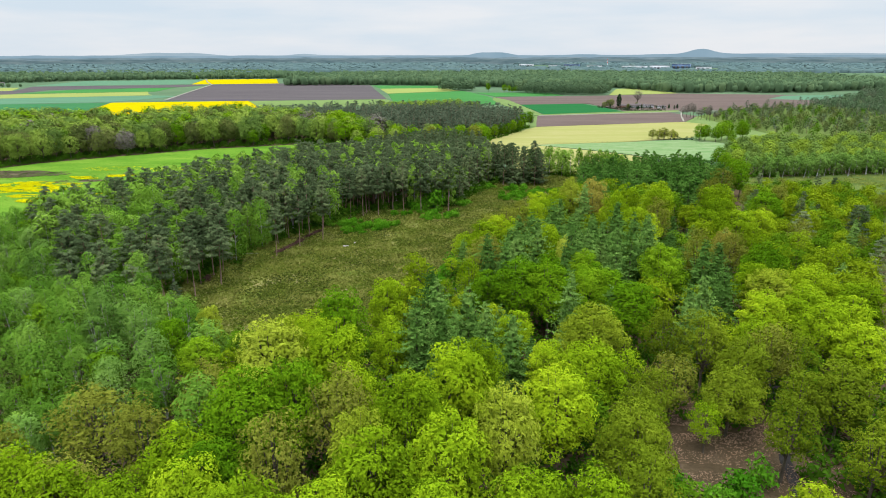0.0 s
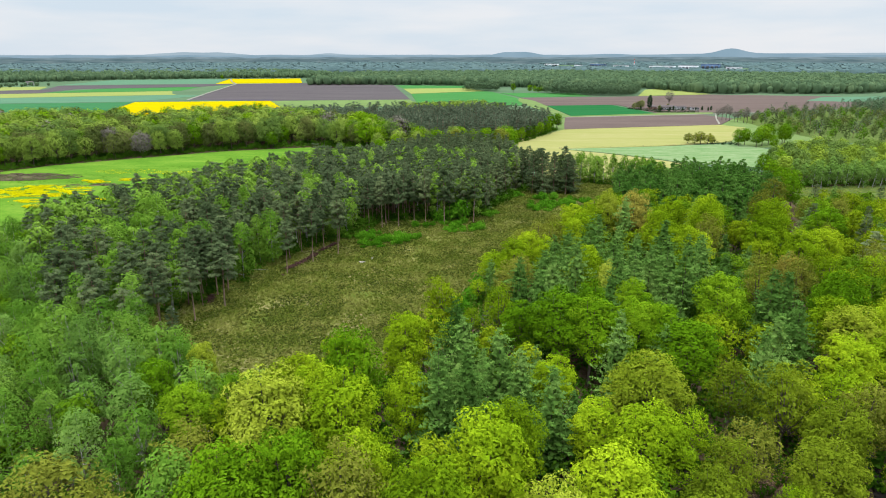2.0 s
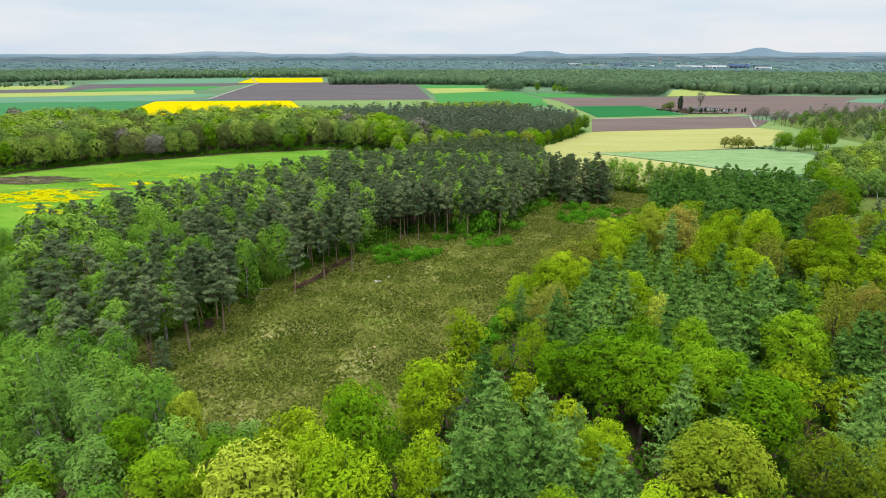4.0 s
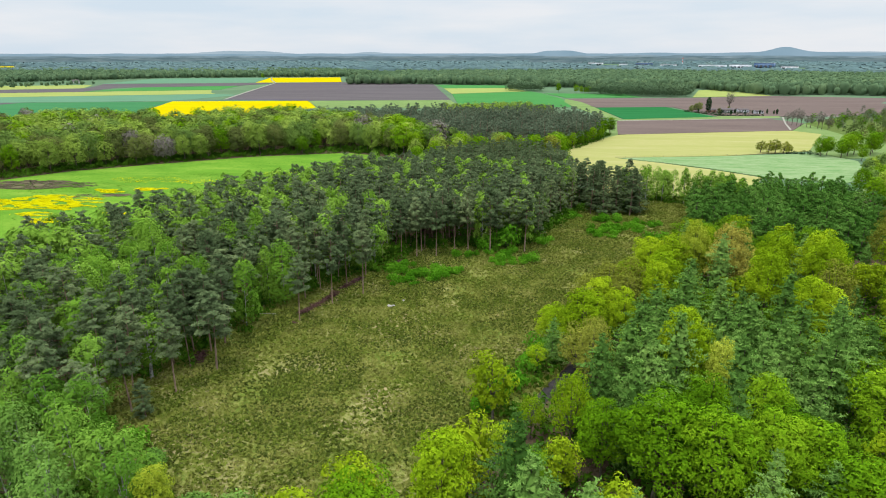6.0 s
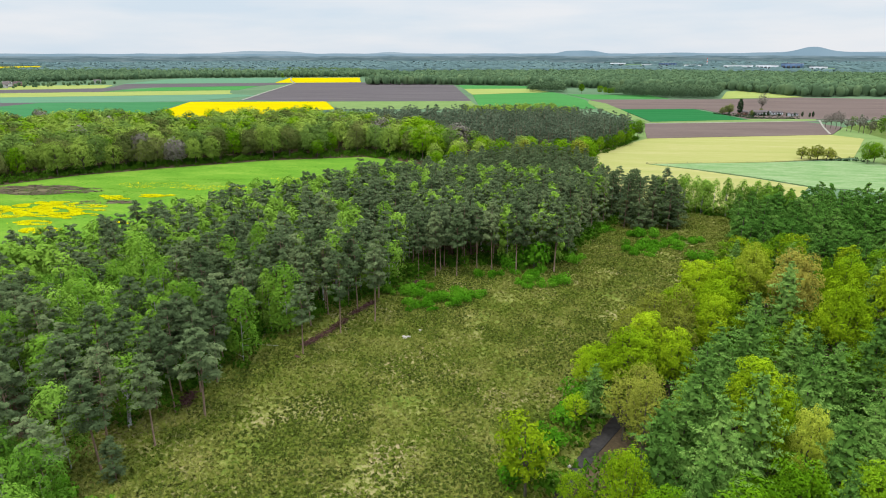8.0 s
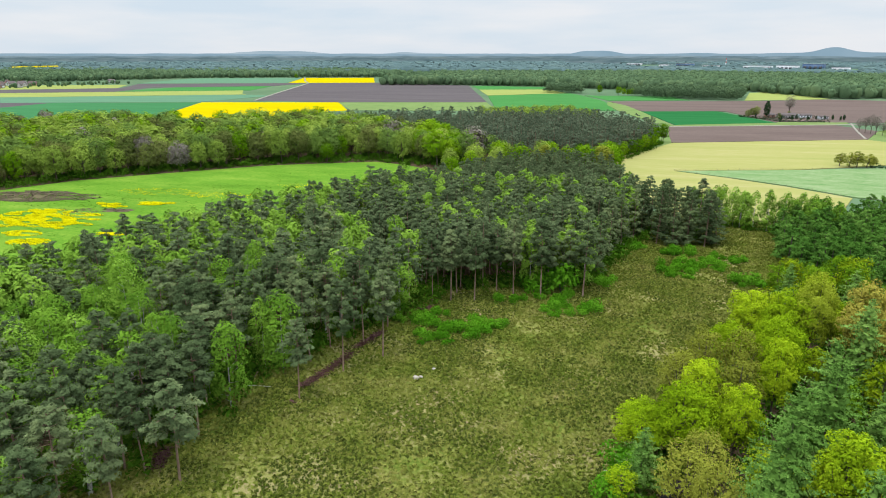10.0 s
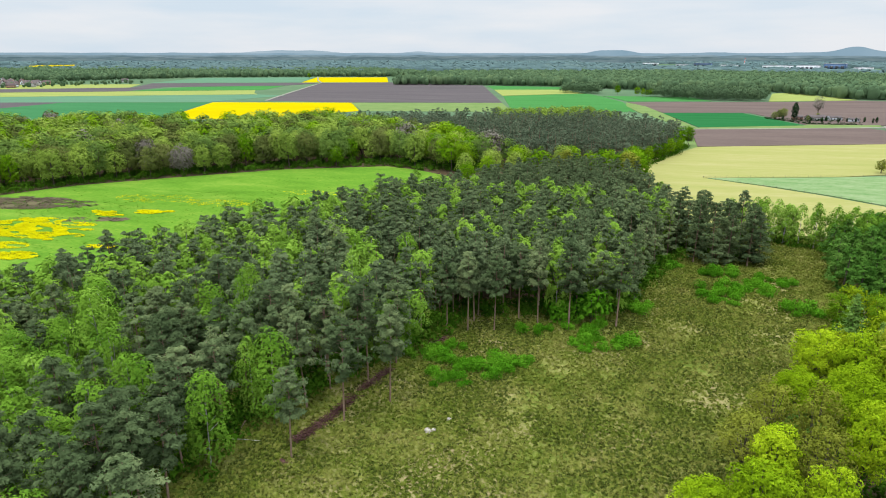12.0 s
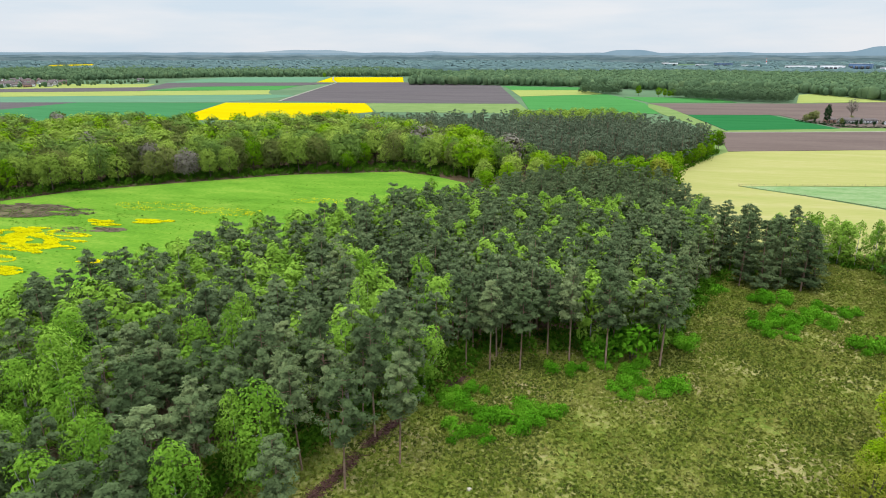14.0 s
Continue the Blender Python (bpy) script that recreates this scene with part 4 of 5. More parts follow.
grow(dull_oak, 18.5, 5, [(41, 103.5, 17.8, 5), (46.8, 98, 20, 5.4), (51, 91.5, 16.5, 4.8), (46.5, 86.5, 13.5, 4.6), (35, 88, 13.5, 4.2), (49.5, 75, 16.5, 5), (61, 82, 17, 5.2), (66, 73, 16, 5), (58, 69, 16, 4.8), (62, 97, 16.5, 4.8), (29.5, 80, 14, 4.2), (26, 69, 18, 5), (24, 59, 19, 5), (57.5, 86, 15, 4)], 1)
grow(thin, 18, 4.6, [(41, 82, 10, 2.8), (32, 95, 13, 3.6), (58, 104, 15, 4.4), (-12, 85, 15, 4)], 1.5)
# firs and oaks beside the clearing
grow(fir, 17, 3.7, [(25, 112, 20, 3.3), (5, 105.5, 19.5, 4), (11.5, 95, 18, 3.8), (-1, 109, 19.5, 4), (-4.7, 97.5, 20.2, 3.8), (0.5, 97, 19.6, 3.5), (7.5, 100, 18.6, 3.6), (35, 117.5, 14.5, 3), (53.5, 117.5, 17.5, 3.6), (59.5, 132, 20, 4), (61.5, 124, 16.5, 3.6), (65, 137, 18.2, 4)], 0.8)
grow(fir, 17, 3.7, [(46, 106, 19.5, 3.2), (-2.5, 118, 18.5, 3.8), (17.5, 138, 21.5, 4.2), (30, 135, 22.3, 4), (52.5, 151, 20, 4.2), (23, 142, 22.3, 4.4), (35, 139.5, 21, 4), (20.3, 156.5, 19.5, 4), (48, 165.5, 21.3, 4.2), (40.5, 160, 19, 4), (45.5, 152.5, 21, 4.2), (39.5, 145, 21.3, 4)], 0.8)
grow(fir, 17, 3.7, [(10.9, 138.5, 19.8, 4), (46, 142, 23.5, 4), (41, 136.5, 22, 3.8), (16.6, 151, 17.5, 3.8), (31.2, 171, 20, 4.2), (14.2, 131, 20, 3.2), (27.5, 128, 20, 3), (33.5, 152.5, 20.5, 4), (38.5, 170.5, 18.2, 4), (46.2, 193.5, 20.8, 4), (25.5, 165, 18.5, 4), (36, 181, 18.5, 4), (56, 160, 19, 4)], 0.8)
grow(oak, 19, 4.85, [(28, 158, 19, 4.4), (27.5, 147, 20.3, 3.4), (11.5, 171.5, 16, 4.6), (6.5, 173, 11, 4), (29.5, 184.5, 18.5, 3.6), (33.5, 194, 16.5, 4.2), (40, 210.5, 17, 5), (54.5, 188, 21, 4.6), (55.5, 173, 20.3, 4.5), (71, 196.5, 21, 5), (19.5, 171, 17, 3.4), (35, 201, 15, 4.4)])
grow(oak, 19, 4.85, [(70, 129, 17.5, 5.2), (72, 106, 17, 5), (64, 208, 19.6, 5), (74.5, 206, 20.5, 5), (82, 184, 16, 5.4), (88, 193, 17.5, 5.2), (86, 172, 19.5, 5.2), (60, 172, 18, 4), (98.5, 181, 16.5, 5), (94.5, 206, 19.6, 6), (34.5, 214, 15, 4.6), (27.5, 204.5, 11.5, 3.8), (16.5, 180.5, 15, 4)])
grow(oak_pale, 19, 4.85, [(45, 210, 21.3, 4), (-46.5, 111, 14.5, 2.8), (30, 143, 19.5, 2.8)])
grow(olive, 18, 4.6, [(10, 159, 13, 4.6), (13.5, 164, 13, 3.6), (21.8, 179, 17.5, 4.2), (14.5, 186, 14.5, 4.2), (24, 187, 18.5, 4.2), (11.5, 151, 18, 3.6), (21, 195, 14, 4.4), (66.6, 183, 20.3, 4.6), (65.6, 148, 20.6, 4.4), (76, 152.5, 18, 4.6), (113, 243, 19, 6), (100, 225, 18, 5)])
grow(tan_oak, 19, 4.85, [(50.5, 202.5, 22.8, 5.2), (76, 157, 17, 3.6)])
grow(thin, 18, 4.6, [(6.3, 134.5, 17, 3.6), (2.5, 161.5, 7, 2.6), (0.5, 139.5, 9, 2.4), (-4, 128, 12, 3)], 1)
grow(edge_pine, 18, 3.15, [(110, 178.5, 15.2, 4), (129, 182, 16, 4.6), (113, 150, 15.5, 3.4)])
# birches beside the clearing
grow(birch_pale, 15, 3.7, [(-52, 98, 15, 4.2), (-62, 101.5, 12.8, 4.2), (-68, 113, 17, 3.4), (-58, 108, 16.8, 4), (-56, 90, 13.5, 3.8)], 0.6)
grow(birch, 15, 3.7, [(-34.5, 74, 19.6, 4.6), (-76, 131, 15.2, 4), (-74, 108.5, 16, 4), (-83, 126.5, 16, 4), (-76, 115, 15.5, 4), (-57, 116.5, 16, 4), (-53.5, 117.5, 12.8, 3.8), (-43.8, 104, 15.4, 4), (-74, 140.5, 15.5, 4.2), (-48, 92, 14.5, 3.6), (-65, 121, 14, 3.8)], 0.6)
# the edge of the pine wood along the clearing
grow(pine, 19, 3.55, [(-52, 180.5, 16.2, 3.2), (-47.3, 191.8, 19.5, 3.5), (-41, 198.8, 19.2, 3.6), (-68, 188.5, 17, 3.2), (-55, 194.3, 18, 3.3), (-53.1, 201, 19, 3.4), (-31.3, 230.6, 19, 3.5), (-35.8, 229, 18, 3.3), (-25.4, 231.7, 19, 3.4), (-20.3, 239.4, 19, 3.6), (-15.8, 237.4, 20.5, 3.6), (-8.8, 235.4, 21, 3.8)], 0.2)
grow(pine, 19, 3.55, [(2, 238.6, 20, 4.2), (-73.3, 147.8, 17, 3.2), (-64.4, 147.1, 16.5, 3.2), (-75.1, 154, 17.5, 3.4), (-61, 156.5, 17, 4.2), (-66.6, 185.8, 17, 3.3), (-70.6, 157.5, 17.6, 3.3), (-80, 149.5, 17.2, 4), (-69, 140.5, 16.2, 3.4)], 0.2)
grow(pine, 19, 3.55, [(-84, 141.5, 17, 3.8), (-79, 134, 16.5, 3.6), (-90, 147, 17.5, 4), (-89, 137, 16.5, 3.8), (-71.5, 133.5, 14, 3.2), (-65.5, 163.5, 17.2, 3.5), (-70.6, 181, 17, 4.6), (-71, 172, 16, 4), (-64, 202, 20.5, 3.8), (-71.5, 196, 18.8, 3.6), (-79.5, 193, 17.5, 3.8), (-96, 206, 19.5, 4), (-46.6, 204, 22, 3.6), (-43.5, 213, 19.5, 3.5), (-54.5, 203.5, 21.5, 3), (-63, 236.5, 19.5, 3.8), (-66, 240.5, 21, 3.6)], 0.2)
grow(birch_green, 15, 3.7, [(-63, 190.5, 15.5, 3), (-78, 181, 18.6, 3.6), (-74, 177.5, 17, 3.8), (-77.5, 171, 18.4, 4.2), (-68, 178, 9, 2.2), (-70.4, 240, 18.5, 3.2), (-61, 243, 19, 3.2), (-56, 206.5, 19, 2.6), (-72, 207.5, 21, 3.2), (-33.7, 267, 21.5, 3.6), (-93, 193, 20.5, 4.6), (-86, 186.5, 19.4, 4.2), (-59, 194, 11, 2.6)], 0.2)
grow(birch_green, 15, 3.7, [(-82, 243, 15.5, 3.2), (-94, 168, 18.6, 4.6), (-79, 165, 17.6, 4.2), (-87, 176, 18, 4), (-45, 232, 18, 3), (-57, 226, 19, 3.2), (-50, 250, 19.5, 3.4), (-77, 218, 18.5, 3.4), (-101, 180, 18, 4), (-49, 216, 14, 2.6)], 0.2)
# pines with green branches down to the ground at the far end of the clearing
grow(edge_pine, 18, 3.15, [(22, 293, 18, 3.1), (25.5, 300, 18, 3.1), (31, 297.5, 18.8, 3.5), (36, 293, 18.8, 3.5), (40, 297.5, 17.8, 3.5), (38.5, 289.5, 18.2, 3.5), (45.5, 294, 16.8, 3.5), (34, 303, 18.8, 3.5), (27.5, 307, 18, 3.1), (47, 300, 16.8, 3.5), (41, 303.5, 17.4, 3.5), (34, 310, 17.8, 3.5)], 0.4)
grow(edge_pine, 18, 3.15, [(17, 284, 18, 3.1), (12, 274, 18, 3.1), (8.5, 264, 18, 3.1), (7, 256, 18.9, 3.3), (29, 290, 19.5, 3.5), (33.5, 286.5, 19.5, 3.4), (43.8, 288.6, 18.5, 4.2), (48.5, 293, 16, 3.8), (-65.5, 139, 7.5, 2)], 0.4)
GLADE = [(128, 262), (142, 306), (240, 322), (290, 300), (215, 247), (150, 245)]
GAPS = [[(32, 60), (56, 60), (56, 74), (32, 74)], CLEARING, LITTER_GAP, GLADE, strip([(11, 166), (8, 160), (3, 152), (-1, 146)], 3.0)]


def choose(pairs):
    r, total = rng.uniform(), 0
    for kind, share in pairs:
        total += share
        if r < total:
            return kind
    return pairs[-1][0]


def plant(poly, step, mix, holes=GAPS, lo=0.86, hi=1.18, taken=TAKEN):
    for x, y in scatter(poly, step, 0.36, holes, taken):
        kind = choose(mix)
        if kind is fill_oak or kind is fill_green:
            kind.append((x, y))
        else:
            kind.put(x, y, rng.uniform(lo, hi), rng.uniform(0.92, 1.08))


FIR_FRONT = [(-6.3, 116.2), (4.3, 125.2), (13.6, 113.6), (17.2, 97.2), (9.4, 88.7), (-4.2, 89.1)]
plant(FIR_FRONT, 5.8, [(fir, 0.8), (fill_green, 0.12), (fill_oak, 0.08)], lo=0.55, hi=0.75)
plant(OAK_FRONT, 6.6, [(fill_oak, 0.42), (fill_green, 0.42), (olive, 0.08), (thin, 0.08)], holes=GAPS + [FIR_FRONT], lo=0.5, hi=0.78)
plant(FIR_ZONE, 6.2, [(fir, 0.4), (fill_oak, 0.3), (fill_green, 0.3)], lo=0.6, hi=0.85)
plant(RIGHT_WOOD, 7.4, [(fill_oak, 0.42), (fill_green, 0.24), (fir, 0.18), (olive, 0.09), (thin, 0.07)], holes=GAPS + [FIR_ZONE, FIR_FRONT], lo=0.62, hi=0.92)
plant([p for p in BIRCH_WOOD if p[0] > -160] + [(-160, 100)], 6.0, [(birch, 0.62), (birch_pale, 0.24), (fill_green, 0.1), (pine, 0.04)], lo=0.68, hi=1.0)
plant([(104, 200), (126, 250), (150, 245), (215, 247), (240, 220), (180, 150), (120, 166)], 7.6, [(fill_oak, 0.4), (fill_green, 0.3), (olive, 0.18), (edge_pine, 0.12)], lo=0.6, hi=0.85)
plant(YOUNG_PINES, 4.6, [(young, 1.0)], holes=(), lo=0.9, hi=1.25, taken=())

wood("lower_oaks", OAKS_FILL, fill_oak, M_FILL_OAK, M_BARK, "lower yellow-green oaks between taller trees", lo=0.55, hi=0.84)
wood("lower_trees", OAKS_FILL, fill_green, M_FILL_GREEN, M_BARK, "lower green trees between taller ones", lo=0.52, hi=0.8)

# the main pine wood: stems near the clearing singly, the depth of the wood as one
near, deep, green_deep = [], [], []
for x, y in scatter(MAIN_WOOD, 5.3, 0.38, (), TAKEN):
    leafy = rng.uniform() < (0.52 if x < -80 else 0.34 if y < 330 else 0.14)
    if y < 210 + 0.55 * (x + 60) * (x > -60) and x > -112:
        (birch_green if leafy else pine).put(x, y, rng.uniform(0.88, 1.08) * (1.2 if leafy else 1.0), rng.uniform(0.85, 1.05))
    elif leafy:
        green_deep.append((x, y))
    else:
        deep.append((x, y))
BIRCHES_MID = [birch_shape(18.5, 3.8, 16, 48, 0.6), broad_shape(18, 4.0, 20, 40, 0.6, 0.2, limbs=False, smooth=0.8)]
wood("pine_wood", PINES_MID, [p for p in deep if p[1] < 320], M_PINE_DEEP, M_BARK_PINE, "depth of a grey-green pine wood", lo=0.88, hi=1.1)
wood("pine_wood", PINES_MID, [p for p in deep if p[1] >= 320], M_PINE_DEEP, M_BARK_PINE, "back of the grey-green pine wood", lo=0.74, hi=0.92)
wood("birch_stand", BIRCHES_MID, [p for p in green_deep if p[1] < 335], M_BIRCH_DEEP, M_BARK_BIRCH, "light green birches scattered among pines", lo=0.85, hi=1.08)

# the wood behind the pasture: its front trees singly
EDGE = [(Stand("edge_tree", OAKS_MID, m, M_BARK, lab, group="trees along the pasture"), w) for m, lab, w in (
    (M_EDGE, "pale yellow-green tree at the pasture edge", 0.35), (M_WOOD_MIX, "green tree at the pasture edge", 0.3), (M_OLIVE_HAZED, "olive-brown budding tree at the pasture edge", 0.2),
    (M_OAK_GREEN, "fresh green tree at the pasture edge", 0.1), (M_TWIG, "still bare grey-brown tree at the pasture edge", 0.05))]
rest = []
FRONT = strip([(-345, 296), (-262, 331), (-240, 362), (-206, 388), (-160, 420), (-106, 441), (-84, 436), (-50, 440)], 30)
for x, y in scatter(LEFT_WOOD, 9.0, 0.42):
    if inside(FRONT, x, y):
        choose(EDGE).put(x, y, rng.uniform(0.88, 1.22), rng.uniform(0.92, 1.08))
    else:
        rest.append((x, y))
share = rng.uniform(0, 1, len(rest))
for lo_share, hi_share, leaf, lab in ((0, 0.34, M_EDGE, "yellow-green oaks of the wood behind the pasture"), (0.34, 0.66, M_WOOD_MIX, "mixed green trees of the wood behind the pasture"), (0.66, 0.84, M_OAK_GREEN, "fresh green trees of the wood behind the pasture"), (0.84, 0.96, M_OLIVE_HAZED, "olive-brown budding trees of the wood behind the pasture"), (0.96, 1.0, M_TWIG, "bare trees of the wood behind the pasture")):
    wood("deciduous_wood", OAKS_DEEP, [p for p, f in zip(rest, share) if lo_share <= f < hi_share], leaf, M_BARK, lab, lo=0.86, hi=1.26)
wood("dark_pine_wood", PINES_FAR, scatter(DARK_PINES, 5.9), M_PINE_DARK, M_BARK_PINE, "dense dark pine wood beyond the pasture", lo=0.78, hi=1.16)

PINE_EDGE = strip([(-74, 160), (-68, 186), (-58, 206), (-44, 222), (-34, 242), (0, 250), (10, 270), (26, 302), (44, 300)], 11)
under_places = np.concatenate([scatter([p for p in BIRCH_WOOD if p[0] > -160] + [(-160, 100)], 3.6, 0.45, GAPS), scatter(OAK_FRONT, 2.7, 0.45, GAPS), scatter(RIGHT_WOOD, 3.1, 0.45, GAPS), scatter(MAIN_WOOD, 4.6, 0.45, GAPS), scatter(FRONT, 3.2, 0.45, [PASTURE]), scatter(strip([(152, 310), (240, 324), (330, 322)], 7), 3.0, 0.45), scatter(strip([(28, 448), (58, 500), (72, 542)], 8), 3.2, 0.45), scatter(PINE_EDGE, 2.6, 0.45, [])])
wood("undergrowth", [(u, u) for u in UNDER], under_places, M_UNDER, M_BARK, "green undergrowth beneath the trees", "undergrowth", lo=0.5, hi=1.1, stems=False)

wood("rear_wood", OAKS_DEEP, scatter([(-150, -60), (-60, 24), (84, 28), (130, 110), (190, 40), (160, -60)], 10.0), M_OAK, M_BARK, "yellow-green oak wood going on", lo=0.85, hi=1.1)

# ---------------------------------------------------------------- woods of the middle distance and beyond
OAKS_LOW = [broad_shape(17, s, 16, 15, 1.05, 0.0, limbs=False, smooth=1.0) for s in (5.6, 6.4)]
RIGHT_BRIGHT = [(165, 318), (156, 334), (182, 396), (240, 412), (330, 404), (430, 380), (400, 330), (250, 330)]
BRIGHT = scatter(RIGHT_BRIGHT, 7.8)
wood("deciduous_wood", OAKS_DEEP, BRIGHT[::2], M_BRIGHT, M_BARK, "bright yellow-green young wood", lo=0.5, hi=0.75)
wood("deciduous_wood", OAKS_DEEP, BRIGHT[1::2], M_WOOD_MIX, M_BARK, "fresh green young wood behind the glade", lo=0.5, hi=0.75)
wood("birch_row", BIRCHES_MID, scatter([(160, 304), (156, 318), (250, 330), (330, 330), (330, 314), (235, 316)], 4.2), M_BIRCH_PALE, M_BARK_BIRCH, "row of slender birches at the back of the glade", lo=0.55, hi=0.75)
THICKET = scatter([(256, 560), (264, 640), (332, 705), (432, 745), (560, 860), (700, 1040), (860, 900), (600, 560), (420, 432), (332, 458), (262, 482)], 11.0)
pick = rng.uniform(0, 1, len(THICKET))
for lo_share, hi_share, leaf, lab in ((0, 0.45, M_THICKET, "dull green trees of the far thicket"), (0.45, 0.6, M_OAK_GREEN, "green bushes and trees of the far thicket"), (0.6, 0.72, M_OLIVE_HAZED, "olive budding trees of the far thicket")):
    wood("thicket", OAKS_LOW, [p for p, f in zip(THICKET, pick) if lo_share <= f < hi_share and p[0] < 430], leaf, M_BARK, lab, lo=0.35, hi=0.66)
wood("thicket", OAKS_LOW, [p for p, f in zip(THICKET, pick) if f < 0.5 and p[0] >= 430], M_WOOD_FAR, M_BARK, "haze-dulled green trees beyond the thicket", lo=0.6, hi=0.9)
wood("dark_thicket", PINES_FAR, [p for p, f in zip(THICKET, pick) if (f >= 0.78 or (p[0] >= 430 and f >= 0.5))], M_PINE_DARK, M_BARK_PINE, "dark pines scattered among bushes", lo=0.5, hi=0.85)
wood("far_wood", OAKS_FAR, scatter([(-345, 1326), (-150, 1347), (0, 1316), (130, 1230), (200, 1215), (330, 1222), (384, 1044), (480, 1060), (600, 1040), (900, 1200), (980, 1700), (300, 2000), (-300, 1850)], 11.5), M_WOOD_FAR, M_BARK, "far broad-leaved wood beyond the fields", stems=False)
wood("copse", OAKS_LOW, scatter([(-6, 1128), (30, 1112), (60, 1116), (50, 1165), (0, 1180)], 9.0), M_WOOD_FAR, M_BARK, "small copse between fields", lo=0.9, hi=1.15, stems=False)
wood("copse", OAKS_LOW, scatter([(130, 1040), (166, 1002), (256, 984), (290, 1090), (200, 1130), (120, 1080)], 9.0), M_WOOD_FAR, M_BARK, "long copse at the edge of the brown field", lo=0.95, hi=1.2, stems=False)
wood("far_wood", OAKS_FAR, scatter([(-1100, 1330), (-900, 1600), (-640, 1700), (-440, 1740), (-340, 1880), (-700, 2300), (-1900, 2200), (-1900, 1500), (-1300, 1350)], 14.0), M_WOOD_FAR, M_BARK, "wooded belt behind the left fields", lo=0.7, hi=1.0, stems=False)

FAR_RAPE = [(-2333, 2564), (-2302, 2842), (-2584, 3179), (-2643, 2904)]
sheet("rape_field", FAR_RAPE, 0.6, M_RAPE, "remote strip of yellow rape")
# the remote plain: woods with open strips between
MOUND = [dome_shape(h, r, 5, ((1.0, 0.0), (0.95, 0.75), (0.55, 1.0))) for h, r in ((15, 25), (12, 29), (17, 22), (10, 27))]
AIRFIELD = [(60, 4560), (260, 3500), (480, 2900), (760, 2480), (960, 2250), (1160, 2300), (1280, 2640), (1150, 2860), (900, 3120), (720, 3560), (520, 4100), (420, 4560)]
gx = scatter([(-3800, 1700), (-3200, 3400), (-1500, 4480), (0, 4560), (1500, 4450), (3200, 3400), (3800, 1700), (1200, 1600), (900, 1950), (-500, 1950), (-1500, 1900)], 31.0)
keep = [p for p in gx if noise.noise(Vector((p[0] * 0.0011, p[1] * 0.0022, 0.0))) > -0.16 and not inside(AIRFIELD, p[0], p[1]) and not inside([FAR_RAPE[1], FAR_RAPE[2], FAR_RAPE[3]] + [(0.72 * x, 0.72 * y) for x, y in (FAR_RAPE[3], FAR_RAPE[0], FAR_RAPE[1])], p[0], p[1])]
wood("remote_woods", [(m, m) for m in MOUND], keep, M_WOOD_HAZE, M_BARK, "remote woods of the plain, tinted with haze blue", lo=0.7, hi=1.2, stems=False)

# bushes of the clearing
PATCHES = [(-37, 219, 7, 5), (-28, 212, 6, 4), (-21, 216, 5, 4), (-33, 208, 5, 3), (-3, 228, 5, 4), (4, 228, 4, 3), (30, 262, 6, 6), (38, 268, 7, 6), (46, 274, 6, 5), (34, 280, 7, 4), (47, 254, 4, 3), (-16, 233, 4, 3), (-5, 236, 5, 3), (8, 250, 4, 4), (20, 284, 5, 4)]
for px, py, rx, ry in PATCHES:
    for k in range(int(rx * ry * 0.6)):
        a, r = rng.uniform(0, 2 * math.pi), math.sqrt(rng.uniform())
        bush.put(px + rx * r * math.cos(a), py + ry * r * math.sin(a), rng.uniform(0.7, 1.6), rng.uniform(0.8, 1.4))
for x, y, s in ((-10.5, 240, 3.0), (-3.5, 240, 3.9), (-6, 243, 3.0), (48, 255, 2.2), (3, 167, 2.4), (1, 162, 2.2), (-2, 155, 2.4), (-5, 150, 2.2), (-8, 146, 1.8), (5.5, 171, 2.4), (8, 176, 2.4), (42, 72, 2.2), (38, 70, 2.0), (46, 74, 2.0), (33, 72, 2.0), (-70, 133, 2.4), (-62, 131, 1.8)):
    bush.put(x, y, s, 1.2, label="rounded bright green bush at the wood edge")

# tufts of the clearing
pts = scatter(GRASSY, 0.62, 0.45)
tv, tq = [], []
k = len(pts)
dens = np.array([noise.noise(Vector((p[0] * 0.09, p[1] * 0.09, 3.0))) for p in pts])
pts = pts[(dens + rng.uniform(-0.5, 0.5, k)) > -0.5]
for blade in range(5):
    k = len(pts)
    c = np.concatenate([pts + rng.normal(0, 0.2, (k, 2)), rng.uniform(0.14, 0.34, (k, 1))], 1)
    tv.append(leaves(c, rng.normal(0, 1, (k, 3)) * (1, 1, 0.4) + (0, 0, 0.8), rng.uniform(0.3, 0.7, k), along=1.2, across=0.8))
v, q = join(tv)
tagged(new("grass_tufts", mesh_of("grass_tufts", v, q, M_TUFT)), "heather and dry grass tufts of the clearing", "grass", kind="stuff")

# dark heather clumps in drifts
hp = scatter(CLEARING, 0.74, 0.46)
drift = np.array([noise.noise(Vector((p[0] * 0.06, p[1] * 0.045, 9.0))) + 0.5 * noise.noise(Vector((p[0] * 0.2, p[1] * 0.2, 2.0))) for p in hp])
hp = hp[(drift + rng.uniform(-0.2, 0.2, len(hp))) > 0.03]
tv = []
for blade in range(9):
    k = len(hp)
    d = sphere_dirs(k, -0.1)
    r = rng.uniform(0.15, 0.38, (k, 1))
    c = np.concatenate([hp, np.full((k, 1), 0.2)], 1) + d * r * (1, 1, 0.7)
    tv.append(leaves(c, d + (0, 0, 0.3), rng.uniform(0.24, 0.42, k), along=1.1, across=0.9))
v, q = join(tv)
